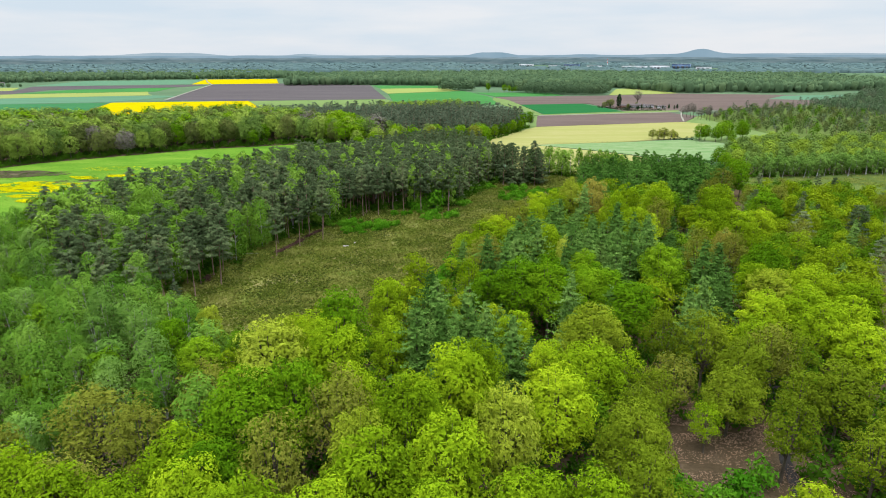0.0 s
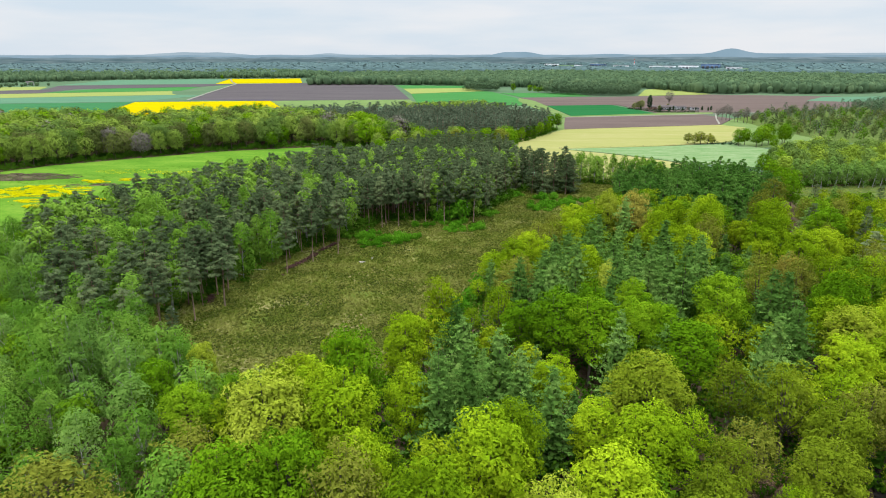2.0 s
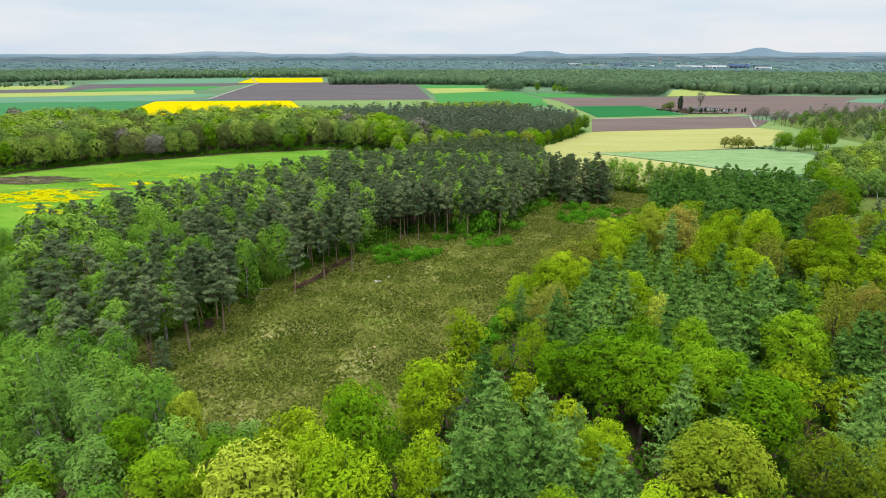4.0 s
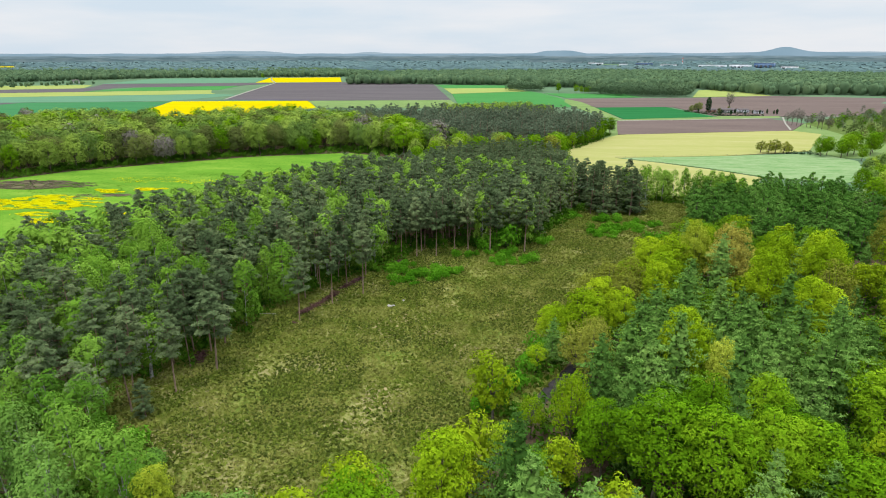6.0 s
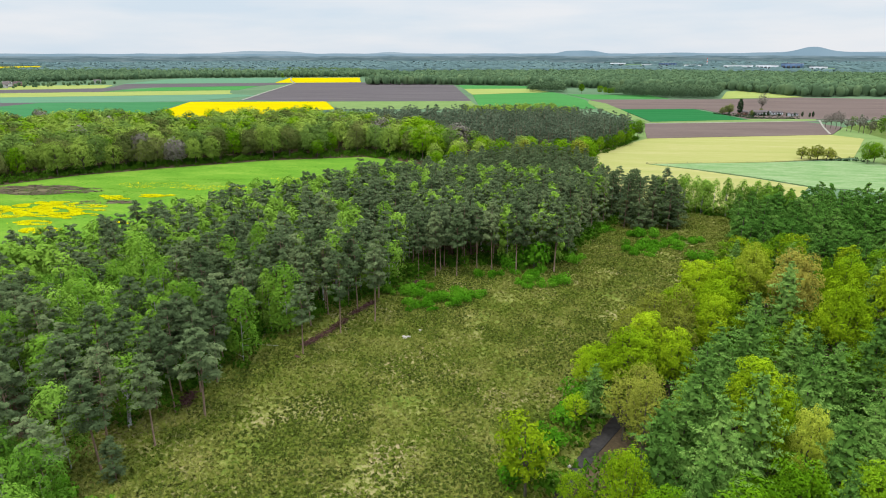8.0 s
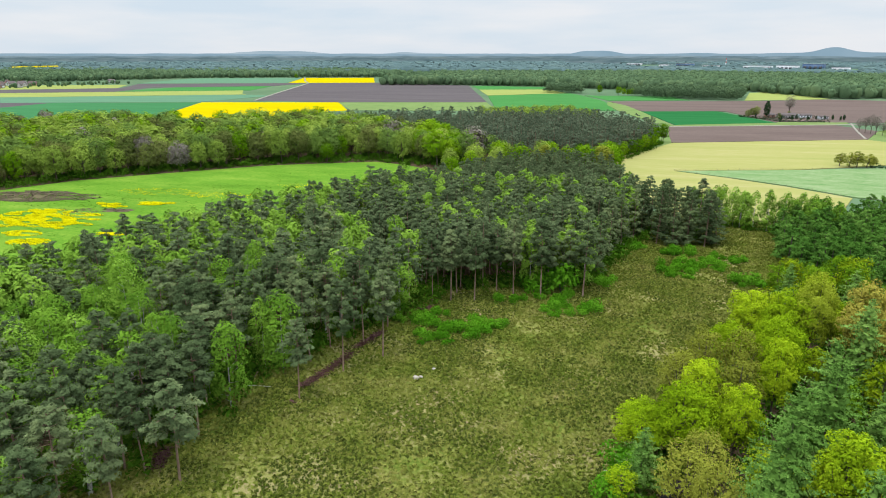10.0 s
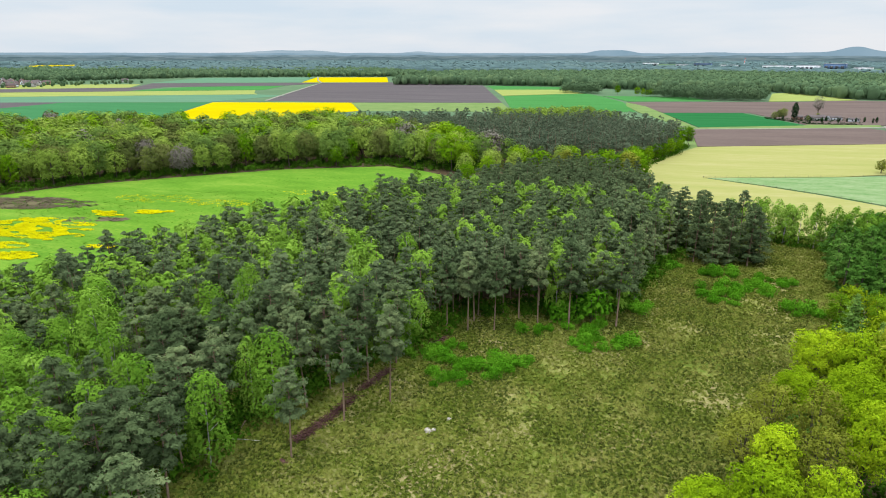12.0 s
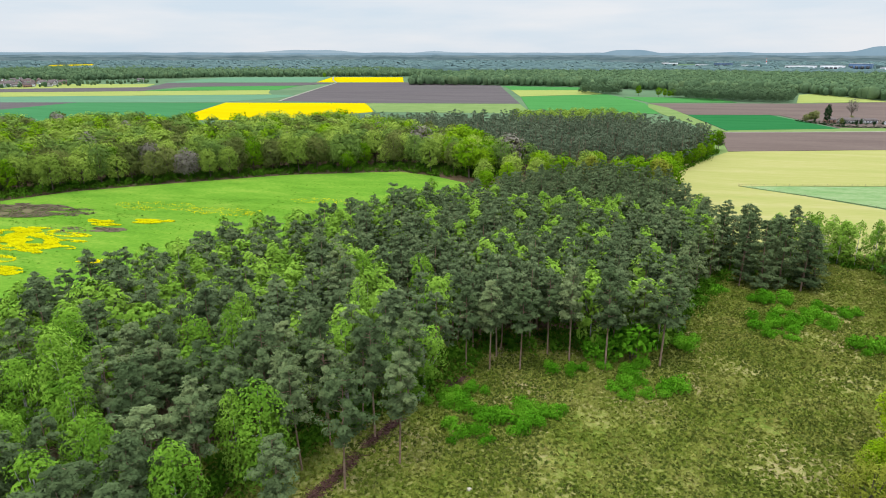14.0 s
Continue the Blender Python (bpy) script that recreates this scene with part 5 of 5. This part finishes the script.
tagged(new("heather_clumps", mesh_of("heather_clumps", v, q, M_HEATHER)), "dark heather clumps of the clearing", "heather", kind="stuff")

# ---------------------------------------------------------------- the pasture's flowers, bare earth and molehills
def patch_of(name, centre, radii, turn, mat, z, label, category="ground"):
    pts = []
    n = 26
    for k in range(n):
        a = 2 * math.pi * k / n
        r = 1 + 0.7 * noise.noise(Vector((2.2 * math.cos(a) + centre[0], 2.2 * math.sin(a) + centre[1], 1.7)))
        x, y = radii[0] * r * math.cos(a), radii[1] * r * math.sin(a)
        c, s = math.cos(radians(turn)), math.sin(radians(turn))
        pts.append((centre[0] + x * c - y * s, centre[1] + x * s + y * c))
    return sheet(name, pts, z, mat, label, category)


sheet("bare_earth", [(-248, 321), (-244, 326), (-238, 330), (-229, 330), (-221, 328), (-214, 323), (-219, 322), (-221, 318), (-220, 314), (-226, 312), (-231, 314), (-238, 312), (-243, 316)], 0.16, M_MUD, "large patch of bare brown earth in the pasture", "ground")
patch_of("bare_earth", (-177, 303.5), (6, 2.2), 20, M_MUD, 0.165, "small patch of bare earth in the pasture")


def tuft_field(name, clusters, mat, label, size, high, category="flowers"):
    out = []
    for cx, cy, rx, ry, count in clusters:
        count = int(count * (3.4 if mat is M_FLOWER else 1))
        r, a = np.sqrt(rng.uniform(0, 1, count)) ** 0.9, rng.uniform(0, 2 * math.pi, count)
        p = np.stack([cx + rx * r * np.cos(a), cy + ry * r * np.sin(a)], 1)
        # break the cluster up into uneven streaks
        keep = np.array([noise.noise(Vector((q[0] * 0.16, q[1] * 0.3, 5.0))) > -0.2 for q in p])
        p = p[keep]
        c = np.concatenate([p, rng.uniform(0.18, high, (len(p), 1))], 1)
        out.append(leaves(c, rng.normal(0, 0.2, (len(p), 3)) + (0, 0, 1), rng.uniform(0.6, 1.4, len(p)) * size))
    v, f = join(out)
    return tagged(new(name, mesh_of(name, v, f, mat)), label, category, kind="stuff")


tuft_field("yellow_flowers", [(-200, 287, 17, 6, 2300), (-193, 282, 14, 6, 1500), (-206, 292, 12, 5, 1000), (-203, 298, 10, 3, 700), (-186, 295, 9, 2.5, 220), (-179, 289, 5, 1.2, 120), (-178, 282, 6, 1.8, 420), (-185, 276, 6, 1.6, 320), (-178, 259, 8, 4, 700), (-190, 268, 9, 3.5, 500), (-158, 272, 6, 1.8, 360),
    (-190, 313, 7, 2.2, 420), (-183, 309, 6, 2, 320), (-172, 316, 7, 3, 700), (-166, 318, 5, 1.6, 180), (-150, 335, 18, 6, 160), (-182, 338, 20, 8, 120), (-120, 360, 14, 5, 60), (-225, 285, 14, 6, 1100), (-212, 278, 14, 6, 900)], M_FLOWER, "yellow flowers in drifts on the pasture", 0.42, 0.3)
tuft_field("earth_clods", [(-231, 321, 22, 11, 5200), (-208, 322, 9, 6, 500), (-178, 303, 8, 2.5, 500), (-190, 300, 10, 4, 160), (-246, 322, 8, 6, 300)], M_CLOD, "brown clods and dead tufts on bare earth", 0.7, 0.28, "earth")
tuft_field("sedge_tufts", [(-165, 320, 50, 18, 500), (-125, 350, 45, 14, 500), (-205, 315, 35, 14, 500), (-120, 380, 40, 20, 260), (-170, 270, 30, 16, 260), (-180, 345, 50, 14, 300), (-226, 320, 20, 8, 500)], M_UNDER, "dark tufts and molehills on the pasture", 0.55, 0.35, "grass")
tuft_field("meadow_tufts", [(185, 285, 45, 26, 7000), (225, 300, 30, 14, 2600)], M_TUFT, "tufted grass of the glade", 0.5, 0.4, "grass")

# ---------------------------------------------------------------- along the clearing: brushwood, stumps, fallen stems
def log_between(name, a, b, r0, r1, mat, label, category="log"):
    mid = [(a[k] + b[k]) / 2 + rng.normal(0, 0.12) for k in range(3)]
    v, q = tube([a, mid, b], [r0, (r0 + r1) / 2, r1], 7)
    return tagged(new(name, mesh_of(name, v, q, mat)), label, category)


def brush_heap(points, width, count):
    out = []
    p = np.array(points, float)
    for k in range(count):
        f = rng.uniform(0, len(p) - 1.001)
        i = int(f)
        c = p[i] + (p[i + 1] - p[i]) * (f - i) + rng.normal(0, width * 0.3, 2)
        a = rng.uniform(0, 2 * math.pi)
        L = rng.uniform(0.6, 1.9)
        d = np.array([math.cos(a), math.sin(a), rng.uniform(-0.25, 0.45)]) * L / 2
        h = rng.uniform(0.1, 0.75)
        m = np.array([c[0], c[1], h])
        out.append(tube([m - d * [1, 1, 0.5], m + d], [0.06, 0.02], 3))
    v, q = join(out)
    return tagged(new("brushwood_row", mesh_of("brushwood_row", v, q, M_BRASH)), "row of dark reddish cut brushwood at the wood edge", "brushwood", kind="stuff")


brush_heap([(-44, 210), (-45.5, 206), (-47.5, 201.5)], 1.3, 340)
brush_heap([(-48, 199), (-49.5, 193), (-51.5, 188), (-53, 184.5)], 1.5, 620)
brush_heap([(-38, 222), (-36, 226)], 2.0, 160)
brush_heap([(-67, 163), (-66, 158)], 2.0, 200)
log_between("fallen_birch", (-66, 182.5, 0.4), (-58.5, 183.5, 0.35), 0.055, 0.03, M_BARK_BIRCH, "pale fallen birch stem on the ground")
log_between("fallen_log", (-69, 187, 0.3), (-63, 189, 0.9), 0.08, 0.04, M_BARK_PINE, "pale fallen stem leaning over brushwood")
log_between("fallen_log", (-67, 189.5, 0.9), (-63, 183.5, 0.3), 0.09, 0.05, M_BARK_PINE, "thin fallen pine stem")
log_between("fallen_log", (-64, 191, 0.6), (-63.2, 184.5, 0.3), 0.1, 0.05, M_BARK_PINE, "thin fallen pine stem")


def stump(x, y, r, h, mat, label):
    v, q = tube([(0, 0, -0.1), (0.02, 0, h * 0.5), (0.05, 0.03, h), (0.05, 0.03, h + 0.02)], [r * 1.35, r * 1.05, r, 0.02], 10)
    v = v * (1 + rng.normal(0, 0.05, (len(v), 1)))
    ob = tagged(new("tree_stump", mesh_of("tree_stump", v, q, mat)), label, "stump")
    ob.location = (x, y, 0.12)
    return ob


stump(-32.5, 191.2, 0.55, 0.4, M_STUMP, "bleached pale stump standing in the heath")
stump(-31.6, 191.6, 0.35, 0.3, M_STUMP, "small bleached stump beside a larger one")
stump(-29.6, 195.1, 0.35, 0.3, M_STUMP, "small bleached stump in the heath")
# flat stump shape added in place of a mauve litter patch
stump(-52.8, 179.6, 0.7, 0.18, M_BRASH, "low stump shape for the mauve litter at a pine's foot")
for sx, sy in ((2, 166), (1.2, 168.4), (1, 151), (-1.5, 148)):
    stump(sx, sy, 0.28, 0.25, M_STUMP, "grey stump beside the forest path")

# ---------------------------------------------------------------- single trees of the fields
bare = Stand("bare_tree", [broad_shape(15, 4.2, 40, 26, 0.35, 0.3), broad_shape(15, 3.4, 36, 26, 0.35, 0.3)], M_TWIG, M_BARK, "still bare brown tree", group="bare trees by the track")
for k in range(9):
    bare.put(244 + k * 1.9 + rng.normal(0, 0.6), 632 - k * 5.2, rng.uniform(0.7, 1.0), rng.uniform(1.0, 1.2))
bare.put(240, 770, 1.75, 0.85, label="round bare tree beside the farmhouse")
bare.put(77, 548, 0.7, 0.8, label="small bare tree at the wood corner")
edge_oak = Stand("field_tree", OAKS_MID, M_EDGE, M_BARK, "pale yellow-green tree at the field corner", group="field trees")
edge_olive = Stand("field_tree", OAKS_MID, M_OLIVE, M_BARK, "olive budding tree at the field corner", group="field trees")
hill_tree = Stand("field_tree", OAKS_MID, M_OAK_GREEN, M_BARK, "green tree standing in the fields", group="field trees")
def field_trees(rows):
    for x, y, s in rows:
        border = -60 < x < 30 and 370 < y < 440
        kind = choose([(hill_tree, 0.45), (edge_oak, 0.3), (edge_olive, 0.25)]) if border else hill_tree
        kind.put(x, y, s * (1.18 if border else 1.0), rng.uniform(0.9, 1.1))


field_trees([(-31, 410, 0.85), (-9, 421, 0.85), (5, 406, 0.85), (16, 395, 0.8), (18, 378, 0.7), (-59, 427, 0.85), (-132, 426, 0.8), (59, 541, 0.75), (63, 512, 0.65), (68, 547, 0.8), (36, 472, 0.6), (30, 483, 0.6), (33, 456, 0.55), (39, 466, 0.6), (45, 478, 0.6), (51, 489, 0.65), (57, 499, 0.65), (64, 524, 0.7), (186, 445, 0.72), (192, 450, 0.8), (197, 443, 0.78), (204, 450, 0.9), (212, 458, 0.95), (220, 455, 0.9)])
field_trees([(226, 464, 0.85), (203, 432, 0.6), (79, 1093, 0.85), (105, 1074, 0.8), (112, 1066, 0.7), (118, 1064, 0.65), (124, 1066, 0.7), (-624, 1606, 0.9), (-160, 560, 0.9), (66, 532, 0.8), (70, 540, 0.75), (76, 548, 0.8), (62, 522, 0.7), (20, 394, 0.9), (12, 402, 0.95), (3, 408, 0.75), (26, 398, 0.85), (-8, 412, 0.8), (-20, 408, 0.8), (-32, 402, 0.75), (-44, 390, 0.75), (-52, 378, 0.7), (22, 408, 0.9), (10, 416, 0.8)])
field_trees([(-4, 424, 0.75), (-28, 418, 0.8), (-44, 408, 0.8), (-56, 396, 0.75), (26, 420, 0.85), (28, 434, 0.75), (145, 302, 0.7), (142, 288, 0.75), (130, 262, 0.8), (124, 238, 0.75), (120, 224, 0.8), (148, 318, 0.75), (152, 336, 0.7), (168, 352, 0.7)])
corner = Stand("field_tree", [broad_shape(9, 3.2, 30, 30, 0.4, 0.05, clump=0.9), broad_shape(8, 3.4, 30, 30, 0.4, 0.05, clump=0.9)], M_OLIVE, M_BARK, "low olive-green bushy tree between barley and paddock", group="field trees")
for x, y, r in ((156, 458, 1.0), (160, 456, 1.1), (164.5, 457, 1.15), (169, 456, 1.05), (173, 458, 0.8)):
    corner.put(x, y, r, 1.0)
wood("hedge", [(u, u) for u in UNDER], [(172 + 17 * f + rng.normal(0, 0.8), 455 - 3 * f + rng.normal(0, 0.8)) for f in np.linspace(0, 1, 18)], M_HEDGE, M_BARK, "dark clipped hedge at the paddock corner", "hedge", lo=0.45, hi=0.7, stems=False)
wood("deciduous_wood", OAKS_DEEP, scatter([(-60, 612), (22, 620), (40, 640), (22, 684), (-30, 684), (-70, 650)], 8.5), M_EDGE, M_BARK, "yellow-green oaks behind the dark pines", lo=0.75, hi=0.95)
hedge_birch = Stand("hedge_birch", [birch_shape(14, s, 22, 60, 0.34) for s in (2.5, 2.9)], M_BIRCH_GREEN, M_BARK_BIRCH, "young birch in the row along the field edge", group="birches along the field")
for k in range(30):
    f = k / 29
    hedge_birch.put(46 + 44 * f + rng.normal(0, 0.9), 323 - 19 * f + rng.normal(0, 1.6), rng.uniform(0.85, 1.12), rng.uniform(0.85, 1.15))
wood("hedge", [(u, u) for u in UNDER], [(48 + 42 * f + rng.normal(0, 1), 321 - 19 * f + rng.normal(0, 1.2)) for f in np.linspace(0, 1, 46)], M_UNDER, M_BARK, "low dark hedge along the field edge", "hedge", lo=0.55, hi=0.95, stems=False)

# ---------------------------------------------------------------- fence along the track
def fence(points, step=3.0):
    ob = new("wire_fence")
    tagged(ob, "weathered post and wire fence beside the track", "fence")
    p = np.array(points, float)
    v, q = tube([(0, 0, -0.1), (0, 0, 1.15), (0, 0, 1.2)], [0.06, 0.055, 0.02], 6)
    post = mesh_of("post", v, q, M_BARK)
    for i in range(len(p) - 1):
        L = np.linalg.norm(p[i + 1] - p[i])
        for k in range(int(L / step)):
            c = p[i] + (p[i + 1] - p[i]) * (k * step / L)
            part("post", post, ob).location = (c[0], c[1], 0.15)
        for h in (0.55, 1.0):
            v, q = tube([(*p[i], h + 0.15), (*p[i + 1], h + 0.15)], [0.012, 0.012], 4)
            part("wire", mesh_of("wire", v, q, M_BARK), ob)
    return ob


fence([(36, 326), (48, 322), (62, 315), (84, 299)])
fence([(61.5, 428.6), (131, 443), (188, 459)], 6.0)
fence([(61.5, 428.4), (85, 412.5), (106, 395), (126, 373)], 6.0)
fence([(-260, 323.5), (-239, 353), (-206, 378.5), (-160, 410.8), (-106, 431)], 6.0)

# pale bushes at the right edge of the clearing
willow = Stand("willow_bush", [bush_shape(3.4, 2.6, 14, 90, 0.26), bush_shape(2.8, 2.4, 12, 90, 0.26)], M_BIRCH_PALE, M_BARK, "pale grey-green willow bush at the clearing's edge", "shrub", "willow bushes", "foliage")
for x, y, s in ((27.5, 203, 1.2), (31, 207, 1.1), (30, 200, 1.0), (-46, 118, 1.1), (-40, 117, 1.2), (-57, 127, 1.0), (-33, 118.5, 0.8)):
    willow.put(x, y, s, 1.0)

# dead leaves on the floor of the gap
tuft_field("dead_leaves", [(44, 78, 16, 18, 9000), (46, 92, 12, 8, 2600)], M_DEAD, "brown dead leaves on the forest floor", 0.2, 0.2, "leaves")
for x, y, s in ((39, 64, 2.2), (44, 64, 2.6), (48, 66, 2.2), (35, 66, 2.4), (41, 60, 2.6), (46, 58, 2.6), (37, 59, 2.4), (33, 62, 2.2), (50, 61, 2.2)):
    bush.put(x, y, s, 0.9, label="rounded bright green bush at the wood edge")

# ---------------------------------------------------------------- houses
def house(x, y, turn, length, width, eaves, ridge_h, wall, roof, label, chimney=True, z=-0.02):
    ob = new("house")
    tagged(ob, label, "house")
    body = part("wall", mesh_of("wall", *box(-length / 2, -width / 2, 0, length / 2, width / 2, eaves), wall), ob)
    o = 0.35
    v = np.array([[-length / 2 - o, -width / 2 - o, eaves - 0.15], [length / 2 + o, -width / 2 - o, eaves - 0.15], [length / 2 + o, width / 2 + o, eaves - 0.15], [-length / 2 - o, width / 2 + o, eaves - 0.15],
                  [-length / 2 - o, 0, ridge_h], [length / 2 + o, 0, ridge_h],
                  [-length / 2 - o, -width / 2 - o, eaves + 0.05], [length / 2 + o, -width / 2 - o, eaves + 0.05], [length / 2 + o, width / 2 + o, eaves + 0.05], [-length / 2 - o, width / 2 + o, eaves + 0.05]])
    q = [[6, 7, 5, 4], [8, 9, 4, 5], [0, 3, 2, 1], [0, 1, 7, 6], [1, 2, 8, 7], [2, 3, 9, 8], [3, 0, 6, 9], [7, 8, 5, 5], [9, 6, 4, 4]]
    roof_ob = part("roof", mesh_of("roof", v, q[:7], roof), ob)
    gab = np.array([[-length / 2, -width / 2, eaves], [-length / 2, width / 2, eaves], [-length / 2, 0, ridge_h - 0.25], [length / 2, -width / 2, eaves], [length / 2, width / 2, eaves], [length / 2, 0, ridge_h - 0.25]])
    part("gable", mesh_of("gable", gab, np.array([[0, 2, 1], [3, 4, 5]]), wall), ob)
    if chimney:
        part("chimney", mesh_of("chimney", *box(-0.3, -0.3, ridge_h - 1.2, 0.3, 0.3, ridge_h + 0.7), M_BRICK), roof_ob)
    n = max(2, int(length / 3))
    for k in range(n):
        cx = -length / 2 + (k + 0.5) * length / n
        for side in (-1, 1):
            w = part("window", mesh_of("window", *box(cx - 0.55, side * width / 2 - 0.04, 0.9, cx + 0.55, side * width / 2 + 0.04, 2.2), M_PANE), ob)
    part("door", mesh_of("door", *box(length / 2 - 0.03, -0.5, 0, length / 2 + 0.05, 0.5, 2.1), M_ROOF), ob)
    ob.matrix_basis = pose(x, y, z, 0, 0, turn)
    return ob


house(228, 742, 12, 16, 9, 2.8, 5.2, M_WALL, M_ROOF, "low white farmhouse with a dark tiled roof", z=0.3)
house(246, 748, 14, 12, 7, 2.6, 4.2, M_WHITE, M_ROOF, "white farm annexe with a low roof", False, 0.3)
house(214, 748, 8, 8, 6, 2.5, 4.4, M_BRICK, M_ROOF, "small brick barn beside the farmhouse", False, 0.3)
house(258, 736, 16, 9, 5, 2.4, 3.6, M_WHITE, M_ROOF, "white shed in the farm garden", False, 0.3)

# garden trees and hedge of the farm
cypress = Stand("cypress", [broad_shape(13, 2.1, 26, 34, 0.6, 0.02, limbs=False, smooth=0.8)], M_HEDGE, M_BARK, "tall dark columnar conifer in the farm garden", group="garden conifers")
cypress.put(208, 736, 1.5, 1.0)
for x, y, s in ((255, 724, 0.5), (264, 728, 0.55), (268, 722, 0.5), (272, 724, 0.6), (220, 732, 0.45), (250, 730, 0.4), (198, 738, 0.5), (226, 722, 0.5), (232, 728, 0.55), (240, 722, 0.45), (214, 716, 0.4)):
    cypress.put(x, y, s, 0.9, label="small dark garden conifer")
garden = Stand("garden_tree", OAKS_MID, M_OLIVE_HAZED, M_BARK, "olive budding garden tree", group="garden trees")
for x, y, s in ((198, 746, 0.6), (203, 752, 0.65), (216, 728, 0.4), (233, 752, 0.4), (192, 742, 0.5)):
    garden.put(x, y, s, 1.0)
wood("garden_hedge", [(u, u) for u in UNDER], [(x + rng.normal(0, 0.6), y + rng.normal(0, 0.6)) for x, y in [(188 + 14 * f, 752 - 25 * f) for f in np.linspace(0, 1, 14)] + [(202 + 8 * f, 727 - 22 * f) for f in np.linspace(0, 1, 12)] + [(210 + 40 * f, 706 - 1 * f) for f in np.linspace(0, 1, 22)] + [(212 + 44 * f, 734 + 6 * f) for f in np.linspace(0, 1, 20)]], M_HEDGE, M_BARK, "clipped dark hedge in front of the farm", "hedge", lo=0.6, hi=0.9, stems=False)

# village at the edge of the fields
k = 0
for x, y in scatter([(-1180, 1110), (-1020, 1062), (-960, 1120), (-1030, 1230), (-1190, 1290)], 27.0, 0.3):
    k += 1
    house(x, y, rng.uniform(0, 180), rng.uniform(10, 15), rng.uniform(7.5, 9.5), rng.uniform(3.2, 5.0), rng.uniform(7.5, 9.5), (M_WALL, M_BRICK, M_WHITE)[k % 3], (M_ROOF, M_ROOF_RED, M_ROOF)[k % 3], ("rendered village house with a dark roof", "brick village house with a brown roof", "white village house with a dark roof")[k % 3])
wood("village_trees", OAKS_FAR, scatter([(-1200, 1090), (-1010, 1050), (-930, 1130), (-860, 1290), (-900, 1330), (-1040, 1260), (-1200, 1310)], 24.0), M_WOOD_FAR, M_BARK, "trees between village houses", lo=0.35, hi=0.6, stems=False)
house(-934, 1330, 20, 13, 9, 4, 8, M_WALL, M_ROOF, "white villa among trees at the field edge")

# ---------------------------------------------------------------- airfield far off
RUNWAY = [(250, 4350), (450, 3620), (650, 3130), (870, 2840), (1100, 2590)]
sheet("runway", strip(RUNWAY, 80), 0.3, M_CONCRETE, "pale runway far off", "runway")
sheet("airfield_apron", [(860, 2890), (1130, 2640), (1190, 2700), (1000, 2960), (900, 3010)], 0.34, M_CONCRETE, "pale concrete apron of a far airfield", "apron")
sheet("airfield_grass", [(908, 1763), (971, 1559), (1002, 1426), (1115, 1453), (1291, 1842), (1112, 1957)], 0.25, M_PALE_GREEN, "pale airfield grass", "grass")


def hall(x, y, turn, length, width, height, mat, label):
    ob = new("hangar")
    tagged(ob, label, "hangar")
    part("wall", mesh_of("wall", *box(-length / 2, -width / 2, 0, length / 2, width / 2, height), mat), ob)
    part("roof", mesh_of("roof", *box(-length / 2 - 1, -width / 2 - 1, height, length / 2 + 1, width / 2 + 1, height + 0.8), M_CONCRETE), ob)
    n = int(length / 16)
    for k in range(n):
        cx = -length / 2 + (k + 0.5) * length / n
        part("gate", mesh_of("gate", *box(cx - 5.5, -width / 2 - 0.3, 0.2, cx + 5.5, -width / 2 + 0.1, height * 0.6), M_PANE), ob)
    ob.matrix_basis = pose(x, y, 0.3, 0, 0, turn)
    return ob


hall(905, 3000, -35, 110, 40, 12, M_WHITE, "long white terminal hall on the airfield")
hall(1000, 2930, -35, 80, 40, 14, M_WHITE, "white hangar on the airfield")
hall(1085, 2890, -35, 76, 36, 22, M_NAVY, "dark blue hangar on the airfield")
hall(1150, 2800, -35, 60, 30, 10, M_WHITE, "low white hall on the airfield")
hall(770, 3230, -30, 70, 30, 10, M_WHITE, "white hall by the runway")
hall(690, 3400, -30, 80, 30, 16, M_NAVY, "grey-blue hall by the runway")
hall(610, 3480, -30, 60, 26, 9, M_WHITE, "low white hall by the runway")
hall(500, 3800, -30, 80, 30, 11, M_WHITE, "white hall by the runway")
tower = new("signal_tower")
tagged(tower, "red and white lattice tower of the airfield", "tower")
for k in range(6):
    v, q = tube([(0, 0, 7 * k), (0, 0, 7 * k + 7)], [2.4 - 0.25 * k, 2.2 - 0.25 * k], 6)
    part("section", mesh_of("section", v, q, M_RED if k % 2 else M_WHITE), tower)
tower.location = (850, 3290, 0.3)
sheet("far_field", [(-870, 3300), (-170, 3330), (-170, 3490), (-870, 3450)], 0.4, M_STRAW, "far strip of pale field", "field")
